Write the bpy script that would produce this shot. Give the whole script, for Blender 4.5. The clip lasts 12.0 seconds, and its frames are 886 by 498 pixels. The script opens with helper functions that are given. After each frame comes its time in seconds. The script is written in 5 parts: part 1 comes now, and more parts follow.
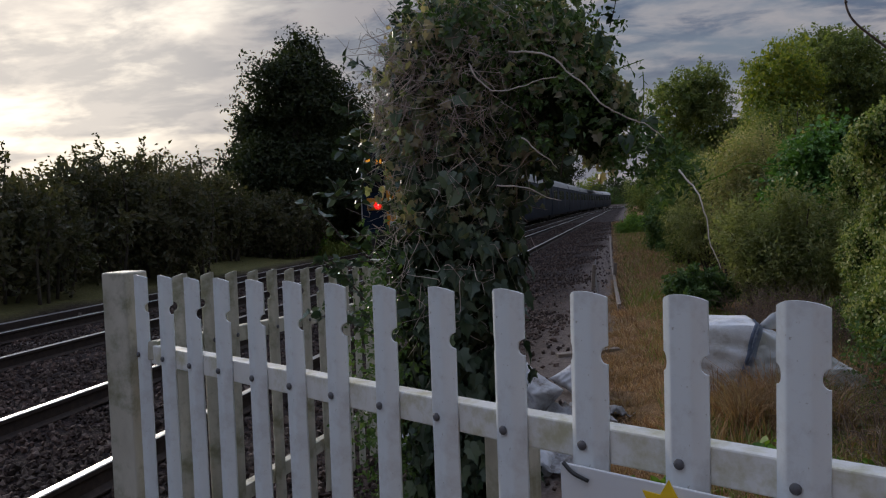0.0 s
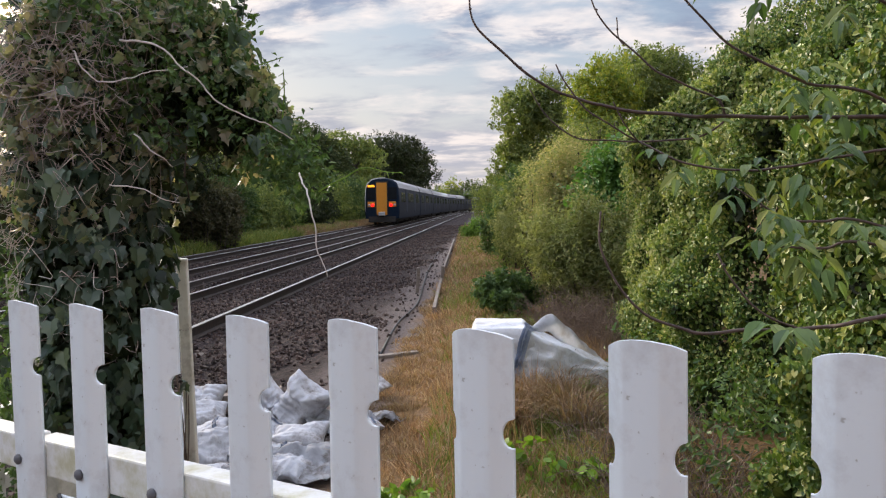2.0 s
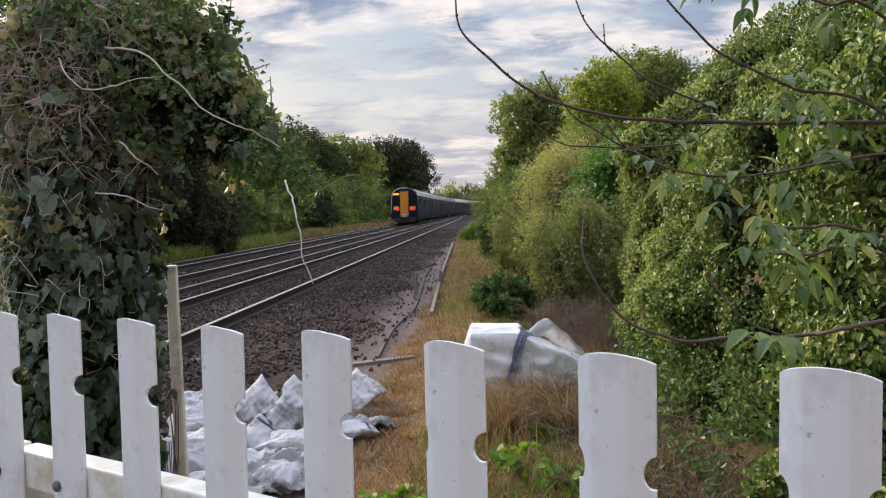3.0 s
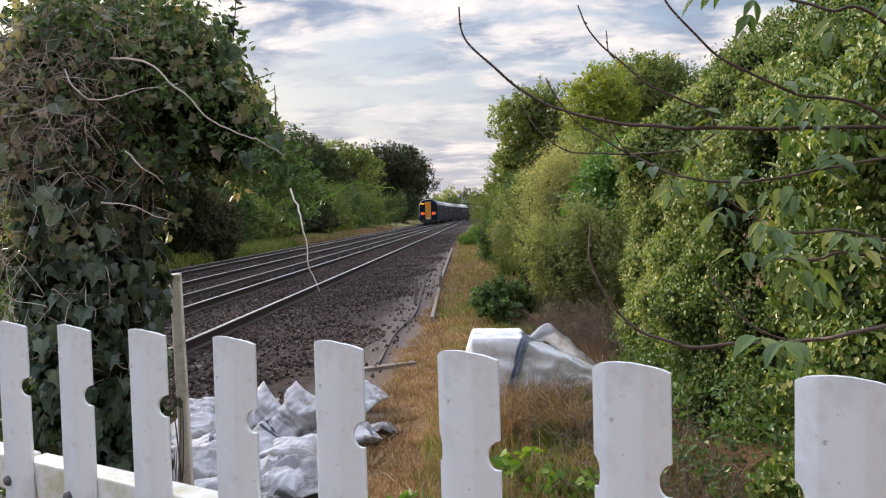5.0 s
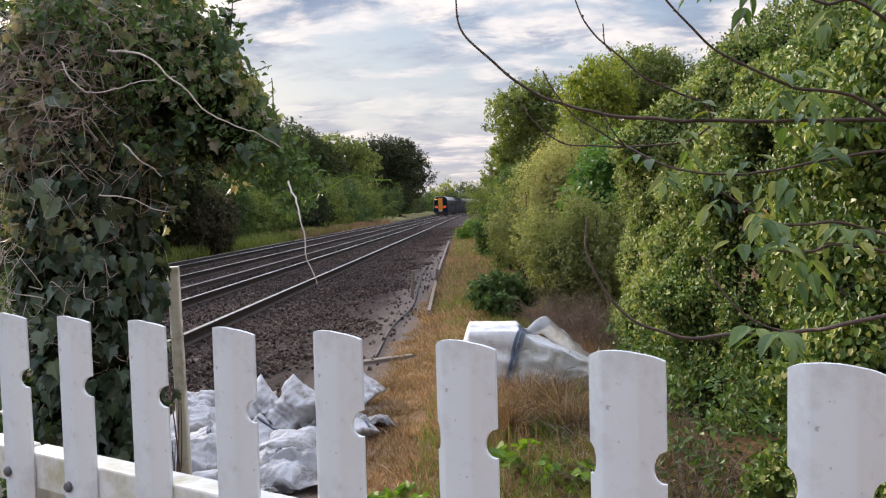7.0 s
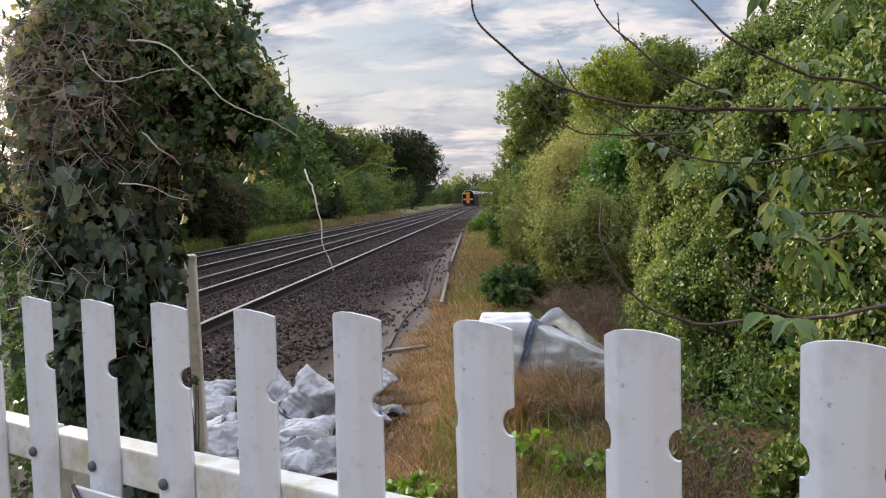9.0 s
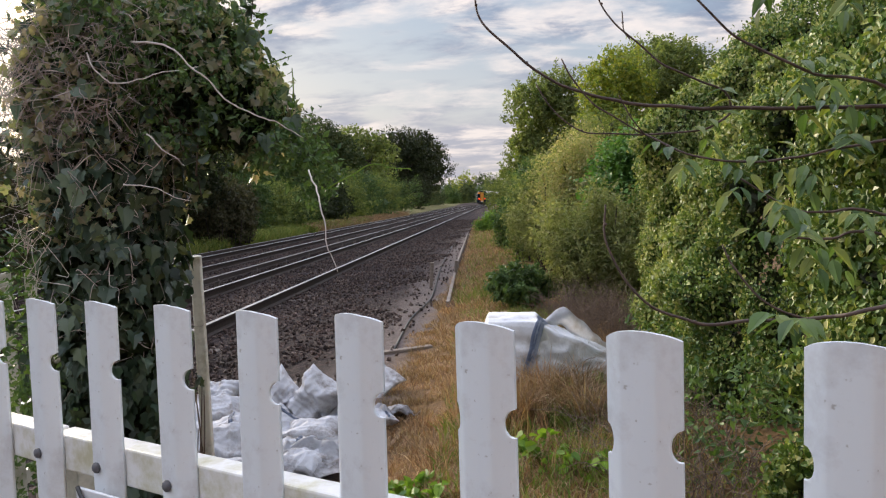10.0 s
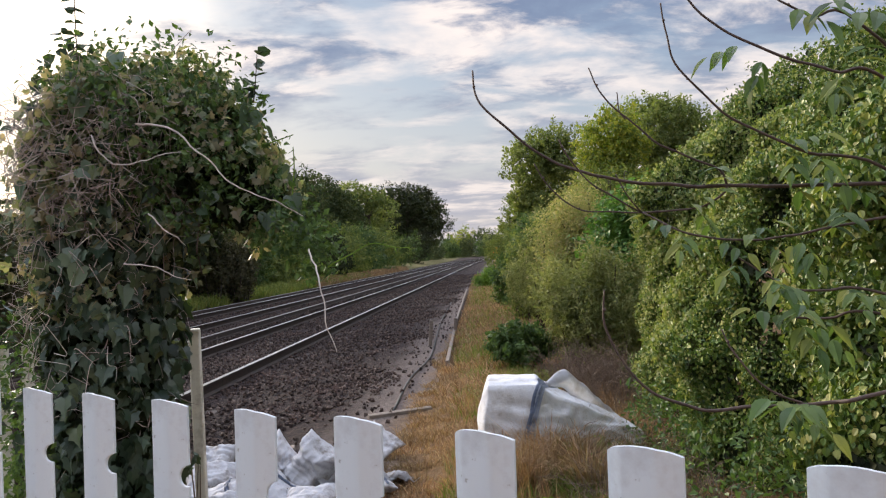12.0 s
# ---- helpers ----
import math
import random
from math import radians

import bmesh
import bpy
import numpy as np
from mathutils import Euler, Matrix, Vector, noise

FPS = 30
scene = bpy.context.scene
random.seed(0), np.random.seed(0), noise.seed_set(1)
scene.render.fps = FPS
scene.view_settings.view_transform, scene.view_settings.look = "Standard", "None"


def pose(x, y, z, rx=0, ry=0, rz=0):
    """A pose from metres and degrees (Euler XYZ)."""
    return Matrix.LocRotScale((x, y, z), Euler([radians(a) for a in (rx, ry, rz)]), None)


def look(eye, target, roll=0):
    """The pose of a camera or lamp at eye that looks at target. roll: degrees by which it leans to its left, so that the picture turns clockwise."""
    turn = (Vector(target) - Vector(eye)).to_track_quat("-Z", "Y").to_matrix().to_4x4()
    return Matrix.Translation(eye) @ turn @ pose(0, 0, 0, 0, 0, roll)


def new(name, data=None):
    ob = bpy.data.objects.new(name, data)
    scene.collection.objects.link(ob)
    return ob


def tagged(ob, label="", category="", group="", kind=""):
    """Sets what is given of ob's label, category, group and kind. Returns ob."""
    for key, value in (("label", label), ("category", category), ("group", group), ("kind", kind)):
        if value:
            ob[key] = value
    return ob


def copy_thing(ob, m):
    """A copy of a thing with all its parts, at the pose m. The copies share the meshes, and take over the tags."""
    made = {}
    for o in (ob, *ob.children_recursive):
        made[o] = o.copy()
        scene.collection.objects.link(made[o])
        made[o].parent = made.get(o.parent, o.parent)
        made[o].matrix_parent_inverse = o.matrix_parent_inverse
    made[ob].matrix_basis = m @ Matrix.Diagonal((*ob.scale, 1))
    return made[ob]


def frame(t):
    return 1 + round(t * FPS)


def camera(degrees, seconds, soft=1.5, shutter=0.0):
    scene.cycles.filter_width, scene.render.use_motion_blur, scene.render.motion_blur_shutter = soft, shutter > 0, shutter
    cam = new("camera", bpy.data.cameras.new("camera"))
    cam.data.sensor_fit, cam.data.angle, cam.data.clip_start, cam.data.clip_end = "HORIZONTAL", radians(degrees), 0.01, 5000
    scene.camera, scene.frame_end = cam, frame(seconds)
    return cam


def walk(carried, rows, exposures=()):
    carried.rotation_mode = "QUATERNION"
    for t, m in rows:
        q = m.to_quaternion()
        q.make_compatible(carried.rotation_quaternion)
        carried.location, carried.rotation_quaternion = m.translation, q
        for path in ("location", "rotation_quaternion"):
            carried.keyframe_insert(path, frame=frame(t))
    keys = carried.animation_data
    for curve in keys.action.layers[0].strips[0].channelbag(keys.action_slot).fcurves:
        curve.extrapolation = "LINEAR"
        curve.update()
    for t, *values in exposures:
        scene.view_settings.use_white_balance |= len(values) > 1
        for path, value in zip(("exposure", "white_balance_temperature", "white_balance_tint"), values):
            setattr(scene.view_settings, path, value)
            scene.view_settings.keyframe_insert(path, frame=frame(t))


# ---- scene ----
cam = camera(59.6, 12.0, soft=1.2)
METRES, EYE, TILT, LEAN, TURN = 0.8, 1.507, -2.06, 0.34, 13.5
ROWS = [
    (0.0, 0.0, 0.0, 0.0, -0.03, -1.05, 1.57),
    (0.5, 0.289, 0.0258, -0.0335, -8.32, -1.19, 1.63),
    (1.0, 0.5718, 0.0299, -0.0327, -10.71, -1.35, 1.43),
    (1.5, 0.6833, 0.0371, -0.0184, -10.26, -1.38, 1.22),
    (2.0, 0.7649, 0.0671, -0.0067, -10.37, -1.12, 0.97),
    (2.5, 0.7967, 0.0741, -0.0001, -10.38, -0.95, 0.94),
    (3.0, 0.8058, 0.0683, 0.0029, -10.4, -0.85, 1.11),
    (5.0, 0.7855, 0.0648, 0.0106, -10.48, -0.49, 1.5),
    (5.5, 0.7885, 0.0595, 0.0118, -10.58, -0.52, 1.45),
    (6.0, 0.784, 0.0574, 0.0085, -10.63, -0.64, 1.48),
    (6.5, 0.7819, 0.0547, 0.0081, -10.7, -0.79, 1.47),
    (7.0, 0.7815, 0.0544, 0.0066, -10.73, -0.97, 1.54),
    (9.0, 0.7692, 0.0355, -0.0079, -9.83, -1.49, 1.43),
    (9.5, 0.7763, 0.0366, -0.0065, -9.62, -1.49, 1.53),
    (10.0, 0.7775, 0.039, -0.0059, -9.34, -1.51, 1.64),
    (10.5, 0.7809, 0.0429, -0.0045, -9.22, -1.45, 1.71),
    (11.0, 0.7852, 0.0455, -0.0016, -9.2, -1.22, 1.94),
    (11.5, 0.7791, 0.0296, 0.0612, -9.34, 1.56, 1.85),
    (12.0, 0.7783, 0.0316, 0.0692, -9.4, 2.5, 1.82),
]
walk(cam, [(t, pose(0, 0, EYE, TILT, LEAN, TURN) @ pose(METRES * x, METRES * y, METRES * z, 90 + pitch, roll, yaw)) for t, x, y, z, yaw, pitch, roll in ROWS],
     exposures=[(0.0, -1.1, 5850, 10), (0.3, -0.75, 5800, 10), (0.6, -0.08, 5800, 10), (0.9, 0.26, 6150, 10), (1.5, 0.34, 6350, 10), (3.0, 0.34, 6400, 10), (5.0, 0.44, 6400, 10), (7.2, 0.44, 6400, 10), (8.8, 0.34, 6400, 10), (12.0, 0.28, 6400, 10)])
SUN_AZ, SUN_EL = 44.0, 14.0   # degrees left of +y, and up


# ---- light ----
def build_world():
    w = bpy.data.worlds.new("evening_sky")
    scene.world = w
    w.use_nodes = True
    nt = w.node_tree
    nt.nodes.clear()
    N, L = nt.nodes.new, nt.links.new

    def val(op, a, b=None, c=None):
        n = N("ShaderNodeMath")
        n.operation = op
        for i, v in enumerate((a, b, c)):
            if v is None:
                continue
            if isinstance(v, (int, float)):
                n.inputs[i].default_value = v
            else:
                L(v, n.inputs[i])
        return n.outputs[0]

    def mix(f, a, b, how="MIX"):
        n = N("ShaderNodeMix")
        n.data_type, n.blend_type = "RGBA", how
        for k, v in ((0, f), (6, a), (7, b)):
            if isinstance(v, (int, float)):
                n.inputs[k].default_value = v
            elif isinstance(v, tuple):
                n.inputs[k].default_value = (*v, 1)
            else:
                L(v, n.inputs[k])
        return n.outputs[2]

    def ramp(f, lo, hi):
        n = N("ShaderNodeMapRange")
        n.interpolation_type = "SMOOTHSTEP"
        L(f, n.inputs[0])
        n.inputs[1].default_value, n.inputs[2].default_value = lo, hi
        return n.outputs[0]

    sky = N("ShaderNodeTexSky")
    sky.sky_type, sky.sun_disc = "NISHITA", False
    sky.sun_elevation, sky.sun_rotation = radians(SUN_EL), radians(-SUN_AZ)
    sky.air_density, sky.dust_density = 1.2, 2.0
    clear = mix(1.0, sky.outputs[0], (0.085, 0.085, 0.085), "MULTIPLY")
    co = N("ShaderNodeTexCoord")
    sep = N("ShaderNodeSeparateXYZ")
    L(co.outputs["Generated"], sep.inputs[0])
    x, y, z = sep.outputs
    up = val("ADD", val("MAXIMUM", z, 0.0), 0.20)
    plane = N("ShaderNodeCombineXYZ")
    L(val("DIVIDE", x, up), plane.inputs[0])
    L(val("DIVIDE", y, up), plane.inputs[1])

    def fbm(scale, detail, offset, stretch=1.0):
        m = N("ShaderNodeMapping")
        L(plane.outputs[0], m.inputs[0])
        m.inputs["Location"].default_value = offset
        m.inputs["Scale"].default_value = (1.0, stretch, 1.0)
        n = N("ShaderNodeTexNoise")
        L(m.outputs[0], n.inputs["Vector"])
        n.inputs["Scale"].default_value, n.inputs["Detail"].default_value = scale, detail
        n.inputs["Roughness"].default_value = 0.60
        n.inputs["Distortion"].default_value = 0.3
        return n.outputs[0]

    big, small, lit = fbm(0.9, 5, (3.1, 0.4, 0), 1.3), fbm(2.9, 6, (0.2, 5.0, 0), 1.35), fbm(2.6, 7, (7.0, 1.5, 2), 1.6)
    cover = ramp(val("ADD", val("MULTIPLY", big, 0.62), val("MULTIPLY", small, 0.38)), 0.38, 0.56)
    shade = mix(ramp(lit, 0.42, 0.59), (0.19, 0.24, 0.36), (0.92, 0.81, 0.75))
    veil = mix(0.45, clear, (0.36, 0.48, 0.70))
    sheet = mix(val("MULTIPLY", cover, 0.92), veil, shade)
    # paler towards the skyline, warm and bright where the low sun stands behind the cloud
    low = ramp(z, 0.30, 0.02)
    sheet = mix(val("MULTIPLY", low, 0.5), sheet, (0.64, 0.58, 0.56))
    s = Vector((-math.sin(radians(SUN_AZ)) * math.cos(radians(SUN_EL)), math.cos(radians(SUN_AZ)) * math.cos(radians(SUN_EL)), math.sin(radians(SUN_EL))))
    dot = val("ADD", val("ADD", val("MULTIPLY", x, s.x), val("MULTIPLY", y, s.y)), val("MULTIPLY", z, s.z))
    glow = ramp(dot, 0.88, 1.0)
    glow = val("MULTIPLY", val("POWER", glow, 2.0), val("SUBTRACT", 1.0, val("MULTIPLY", cover, 0.6)))
    sheet = mix(glow, sheet, (3.3, 2.8, 2.15))
    # a cloudy sky is brighter overhead, most of all towards the sun
    west = val("ADD", 1.5, val("MULTIPLY", ramp(dot, -0.4, 0.85), 2.6))
    over = val("ADD", 1.0, val("MULTIPLY", ramp(z, 0.30, 0.95), west))
    tone = N("ShaderNodeVectorMath")
    tone.operation = "SCALE"
    L(sheet, tone.inputs[0])
    L(over, tone.inputs[3])
    sheet = tone.outputs[0]
    bg = N("ShaderNodeBackground")
    L(sheet, bg.inputs[0])
    bg.inputs[1].default_value = 1.0
    out = N("ShaderNodeOutputWorld")
    L(bg.outputs[0], out.inputs[0])
    lamp = bpy.data.lights.new("sun", "SUN")
    lamp.energy, lamp.angle, lamp.color = 3.8, radians(14), (1.0, 0.84, 0.66)
    new("sun", lamp).matrix_world = look(s * 50, (0, 0, 0))


build_world()


# ---- materials ----
class Nodes:
    def __init__(self, name):
        self.m = bpy.data.materials.new(name)
        self.m.use_nodes = True
        self.t = self.m.node_tree
        self.b = self.t.nodes["Principled BSDF"]
        self.out = self.t.nodes["Material Output"]
        self.co = self.t.nodes.new("ShaderNodeTexCoord").outputs["Object"]

    def link(self, a, b):
        self.t.links.new(a, b)

    def noise(self, scale, detail=4, rough=0.6, stretch=(1, 1, 1)):
        m = self.t.nodes.new("ShaderNodeMapping")
        self.link(self.co, m.inputs[0])
        m.inputs["Scale"].default_value = stretch
        n = self.t.nodes.new("ShaderNodeTexNoise")
        self.link(m.outputs[0], n.inputs["Vector"])
        n.inputs["Scale"].default_value, n.inputs["Detail"].default_value, n.inputs["Roughness"].default_value = scale, detail, rough
        return n.outputs[0]

    def ramp(self, f, stops):
        n = self.t.nodes.new("ShaderNodeValToRGB")
        self.link(f, n.inputs[0])
        e = n.color_ramp.elements
        while len(e) < len(stops):
            e.new(0.5)
        for k, (p, c) in zip(e, stops):
            k.position, k.color = p, (*c, 1) if len(c) == 3 else c
        return n.outputs[0]

    def mix(self, f, a, b, how="MIX"):
        n = self.t.nodes.new("ShaderNodeMix")
        n.data_type, n.blend_type = "RGBA", how
        for k, v in ((0, f), (6, a), (7, b)):
            if isinstance(v, (int, float)):
                n.inputs[k].default_value = v
            elif isinstance(v, tuple):
                n.inputs[k].default_value = (*v, 1)
            else:
                self.link(v, n.inputs[k])
        return n.outputs[2]

    def bump(self, h, strength, distance):
        n = self.t.nodes.new("ShaderNodeBump")
        n.inputs["Strength"].default_value, n.inputs["Distance"].default_value = strength, distance
        self.link(h, n.inputs["Height"])
        self.link(n.outputs[0], self.b.inputs["Normal"])

    def rough(self, r, metal=0.0, spec=0.5):
        self.b.inputs["Roughness"].default_value, self.b.inputs["Metallic"].default_value = r, metal
        self.b.inputs["Specular IOR Level"].default_value = spec
        return self

    def island(self):
        return self.t.nodes.new("ShaderNodeNewGeometry").outputs["Random Per Island"]

    def object_random(self):
        return self.t.nodes.new("ShaderNodeObjectInfo").outputs["Random"]


def surface(name, a, b, scale, rough, bump=0.3, dist=0.004, metal=0.0, stain=None, stain_scale=2.0, stretch=(1, 1, 1), spec=0.5, speck=None):
    n = Nodes(name).rough(rough, metal, spec)
    f = n.noise(scale, 6, 0.65, stretch)
    c = n.ramp(f, [(0.3, a), (0.7, b)])
    if stain:
        g = n.ramp(n.noise(stain_scale, 5, 0.7), [(0.48, (0, 0, 0)), (0.68, (1, 1, 1))])
        c = n.mix(g, c, stain)
    if speck:
        c = n.mix(n.ramp(n.noise(130, 2, 0.5), [(0.70, (0, 0, 0)), (0.78, (0.8, 0.8, 0.8))]), c, speck)
    n.link(c, n.b.inputs["Base Color"])
    if bump:
        n.bump(n.noise(scale * 2.2, 5, 0.7, stretch), bump, dist)
    return n.m


def leaf_mat(name, colours, rough=0.5, through_leaf=0.3, patch=1.2, spec=0.35):
    n = Nodes(name).rough(rough, 0.0, spec)
    k = len(colours)
    c = n.ramp(n.island(), [(i / max(1, k - 1), col) for i, col in enumerate(colours)])
    g = n.ramp(n.noise(patch, 3), [(0.32, (0.62, 0.66, 0.60)), (0.68, (1.25, 1.2, 1.1))])
    c = n.mix(1.0, c, g, "MULTIPLY")
    n.link(c, n.b.inputs["Base Color"])
    tr = n.t.nodes.new("ShaderNodeBsdfTranslucent")
    n.link(n.mix(1.0, c, (1.25, 1.3, 0.6), "MULTIPLY"), tr.inputs[0])
    mx = n.t.nodes.new("ShaderNodeMixShader")
    mx.inputs[0].default_value = through_leaf
    n.link(n.b.outputs[0], mx.inputs[1])
    n.link(tr.outputs[0], mx.inputs[2])
    n.link(mx.outputs[0], n.out.inputs[0])
    return n.m


def plain(name, c, rough=0.5, metal=0.0, glow=0.0):
    n = Nodes(name).rough(rough, metal)
    f = n.ramp(n.noise(14, 5), [(0.3, tuple(v * 0.86 for v in c)), (0.7, tuple(min(1, v * 1.1) for v in c))])
    n.link(f, n.b.inputs["Base Color"])
    if glow:
        n.b.inputs["Emission Color"].default_value, n.b.inputs["Emission Strength"].default_value = (*c, 1), glow
    return n.m


M_PICKET = surface("white_plastic", (0.72, 0.775, 0.815), (0.79, 0.835, 0.865), 5, 0.35, 0.06, 0.001, stain=(0.64, 0.66, 0.68), stain_scale=16, stretch=(1, 1, 0.25), speck=(0.40, 0.40, 0.38))
M_OLDPICKET = surface("weathered_white_plastic", (0.40, 0.38, 0.31), (0.60, 0.58, 0.50), 9, 0.55, 0.15, 0.001, stain=(0.22, 0.22, 0.14), stain_scale=6, stretch=(1, 1, 0.3))
M_CREAMPOST = surface("weathered_cream_paint", (0.66, 0.62, 0.54), (0.82, 0.79, 0.70), 9, 0.6, 0.3, 0.002, stain=(0.36, 0.32, 0.24), stain_scale=9, stretch=(1, 1, 0.25))
M_RAILTOP = surface("white_plastic_with_lichen", (0.70, 0.70, 0.67), (0.80, 0.80, 0.78), 12, 0.5, 0.1, 0.001, stain=(0.52, 0.50, 0.34), stain_scale=11)
M_BOLT = surface("dull_grey_bolt", (0.06, 0.06, 0.07), (0.14, 0.14, 0.15), 40, 0.6, 0.3, 0.001)
M_STEEL = surface("worn_rail_steel", (0.68, 0.68, 0.69), (0.82, 0.82, 0.82), 20, 0.30, 0.05, 0.001, metal=1.0)
# rust, with the shadow on the rail sides darkened into its colour
M_SHADED_RUST = surface("shade_darkened_rail_rust", (0.016, 0.011, 0.009), (0.050, 0.032, 0.023), 18, 0.85, 0.4, 0.003)
M_COND = surface("dull_conductor_rail", (0.26, 0.25, 0.25), (0.42, 0.40, 0.40), 14, 0.34, 0.1, 0.001, metal=0.8)
M_CERAMIC = surface("insulator_pot", (0.12, 0.09, 0.075), (0.20, 0.165, 0.14), 20, 0.5)
M_CONCRETE = surface("grimy_concrete", (0.05, 0.04, 0.035), (0.11, 0.09, 0.08), 7, 0.9, 0.4, 0.005, stain=(0.07, 0.05, 0.04))
M_WOOD = surface("grey_weathered_timber", (0.13, 0.105, 0.085), (0.25, 0.21, 0.18), 6, 0.85, 0.4, 0.003, stretch=(1, 6, 6))
M_SACK = surface("white_woven_sack", (0.37, 0.38, 0.41), (0.55, 0.56, 0.59), 9, 0.85, 0.3, 0.004, stain=(0.20, 0.18, 0.165), stain_scale=8, spec=0.2)
M_BAG = surface("white_bulk_bag_cloth", (0.60, 0.62, 0.66), (0.74, 0.75, 0.78), 9, 0.9, 0.6, 0.012, stain=(0.42, 0.40, 0.37), stain_scale=5, spec=0.1)
M_PALESTRAP = surface("grey_strap_edge", (0.22, 0.25, 0.31), (0.34, 0.37, 0.43), 30, 0.7)
M_STRAP = surface("blue_grey_strap", (0.10, 0.13, 0.20), (0.20, 0.24, 0.33), 30, 0.7)
M_SIGN = surface("white_sign_sheet", (0.72, 0.74, 0.77), (0.80, 0.81, 0.82), 4, 0.4, 0.05, 0.001)
M_STAR = plain("yellow_print", (0.85, 0.58, 0.02), 0.45)
M_BLACK = plain("black_plastic", (0.012, 0.012, 0.013), 0.5)
M_BARK = surface("dark_bark", (0.035, 0.028, 0.02), (0.10, 0.08, 0.06), 22, 0.9, 0.7, 0.01, stretch=(1, 1, 0.3))
M_TWIG = surface("brown_twig_bark", (0.040, 0.026, 0.021), (0.105, 0.068, 0.052), 40, 0.7, 0.3, 0.001)
M_DEADVINE = surface("pale_dead_vine", (0.44, 0.38, 0.34), (0.66, 0.60, 0.54), 40, 0.8, 0.3, 0.001)
M_DRYVINE = surface("brown_dry_vine", (0.33, 0.26, 0.23), (0.56, 0.46, 0.41), 40, 0.8, 0.3, 0.001)
M_DEADTWIG = surface("dead_brown_twig", (0.08, 0.055, 0.04), (0.22, 0.16, 0.12), 40, 0.85, 0.3, 0.001)
M_IVY = leaf_mat("ivy_leaf", [(0.026, 0.048, 0.033), (0.038, 0.068, 0.044), (0.056, 0.092, 0.056), (0.085, 0.125, 0.10), (0.10, 0.135, 0.065)], 0.34, 0.15, 3.0, 0.5)
# ivy of the head, this and the next: flare haze lightened into the colours
M_HAZEIVY = leaf_mat("haze_lightened_browning_ivy_leaf", [(0.15, 0.19, 0.14), (0.21, 0.25, 0.18), (0.29, 0.27, 0.21), (0.40, 0.33, 0.28), (0.22, 0.29, 0.16)], 0.36, 0.45, 3.0, 0.45)
M_GREYIVY = leaf_mat("grey_green_ivy_leaf", [(0.10, 0.16, 0.12), (0.15, 0.21, 0.16), (0.19, 0.25, 0.18)], 0.38, 0.2, 3.0, 0.5)
M_HEDGE = leaf_mat("hedge_leaf", [(0.035, 0.075, 0.022), (0.08, 0.15, 0.034), (0.16, 0.24, 0.05), (0.11, 0.18, 0.05), (0.30, 0.37, 0.10), (0.50, 0.48, 0.22)], 0.42, 0.16, 1.6)
M_PALEHEDGE = leaf_mat("pale_variegated_leaf", [(0.13, 0.20, 0.055), (0.23, 0.30, 0.09), (0.34, 0.38, 0.14), (0.46, 0.46, 0.25)], 0.42, 0.25, 2.2)
M_EMERALD = leaf_mat("fresh_ivy_leaf", [(0.07, 0.15, 0.04), (0.11, 0.23, 0.055), (0.16, 0.29, 0.08)], 0.4, 0.35, 1.5)
M_BRAMBLE = leaf_mat("bramble_leaf", [(0.05, 0.10, 0.035), (0.085, 0.15, 0.05), (0.14, 0.215, 0.07)], 0.45, 0.32, 2.0)
M_ELDER = leaf_mat("elder_leaf", [(0.05, 0.10, 0.035), (0.085, 0.15, 0.05), (0.13, 0.20, 0.065), (0.24, 0.26, 0.06)], 0.4, 0.35, 3.0)
M_OLIVE = leaf_mat("olive_shrub_leaf", [(0.17, 0.205, 0.09), (0.25, 0.275, 0.12), (0.35, 0.345, 0.19)], 0.6, 0.45, 0.9)
M_DRYSHRUB = leaf_mat("browning_shrub_leaf", [(0.27, 0.265, 0.14), (0.39, 0.345, 0.20), (0.24, 0.29, 0.12), (0.33, 0.33, 0.16), (0.52, 0.45, 0.31)], 0.6, 0.5, 0.9)
M_YELLOW = leaf_mat("yellowing_leaf", [(0.18, 0.24, 0.05), (0.30, 0.32, 0.05), (0.15, 0.22, 0.05), (0.17, 0.23, 0.06), (0.40, 0.37, 0.06)], 0.5, 0.5, 0.45)
M_GREENTREE = leaf_mat("tree_leaf", [(0.11, 0.15, 0.06), (0.165, 0.21, 0.08), (0.24, 0.27, 0.105)], 0.55, 0.5, 0.4)
# dark trees' own leaf; also the painted shade inside hedge and ivy
M_DARKTREE_AND_SHADE = leaf_mat("dark_tree_and_inner_shade_leaf", [(0.022, 0.035, 0.016), (0.035, 0.05, 0.02), (0.05, 0.055, 0.028)], 0.55, 0.35, 0.5)
M_DUSKBUSH = leaf_mat("dusty_bush_leaf", [(0.055, 0.06, 0.035), (0.085, 0.085, 0.05), (0.12, 0.105, 0.07)], 0.55, 0.4, 0.5)
M_FARTREE = leaf_mat("far_tree_leaf", [(0.045, 0.075, 0.034), (0.07, 0.10, 0.04), (0.10, 0.115, 0.045)], 0.7, 0.25, 0.15)
M_LEFTBUSH = leaf_mat("lineside_bush_leaf", [(0.045, 0.09, 0.030), (0.075, 0.13, 0.042), (0.12, 0.165, 0.055)], 0.55, 0.3, 0.5)
M_DRYGRASS = leaf_mat("dry_grass_blade", [(0.32, 0.185, 0.115), (0.43, 0.285, 0.19), (0.23, 0.125, 0.08), (0.19, 0.125, 0.08), (0.54, 0.41, 0.30)], 0.7, 0.25, 1.5)
M_GREENGRASS = leaf_mat("green_grass_blade", [(0.10, 0.16, 0.03), (0.17, 0.21, 0.05), (0.26, 0.26, 0.08)], 0.6, 0.3, 1.0)
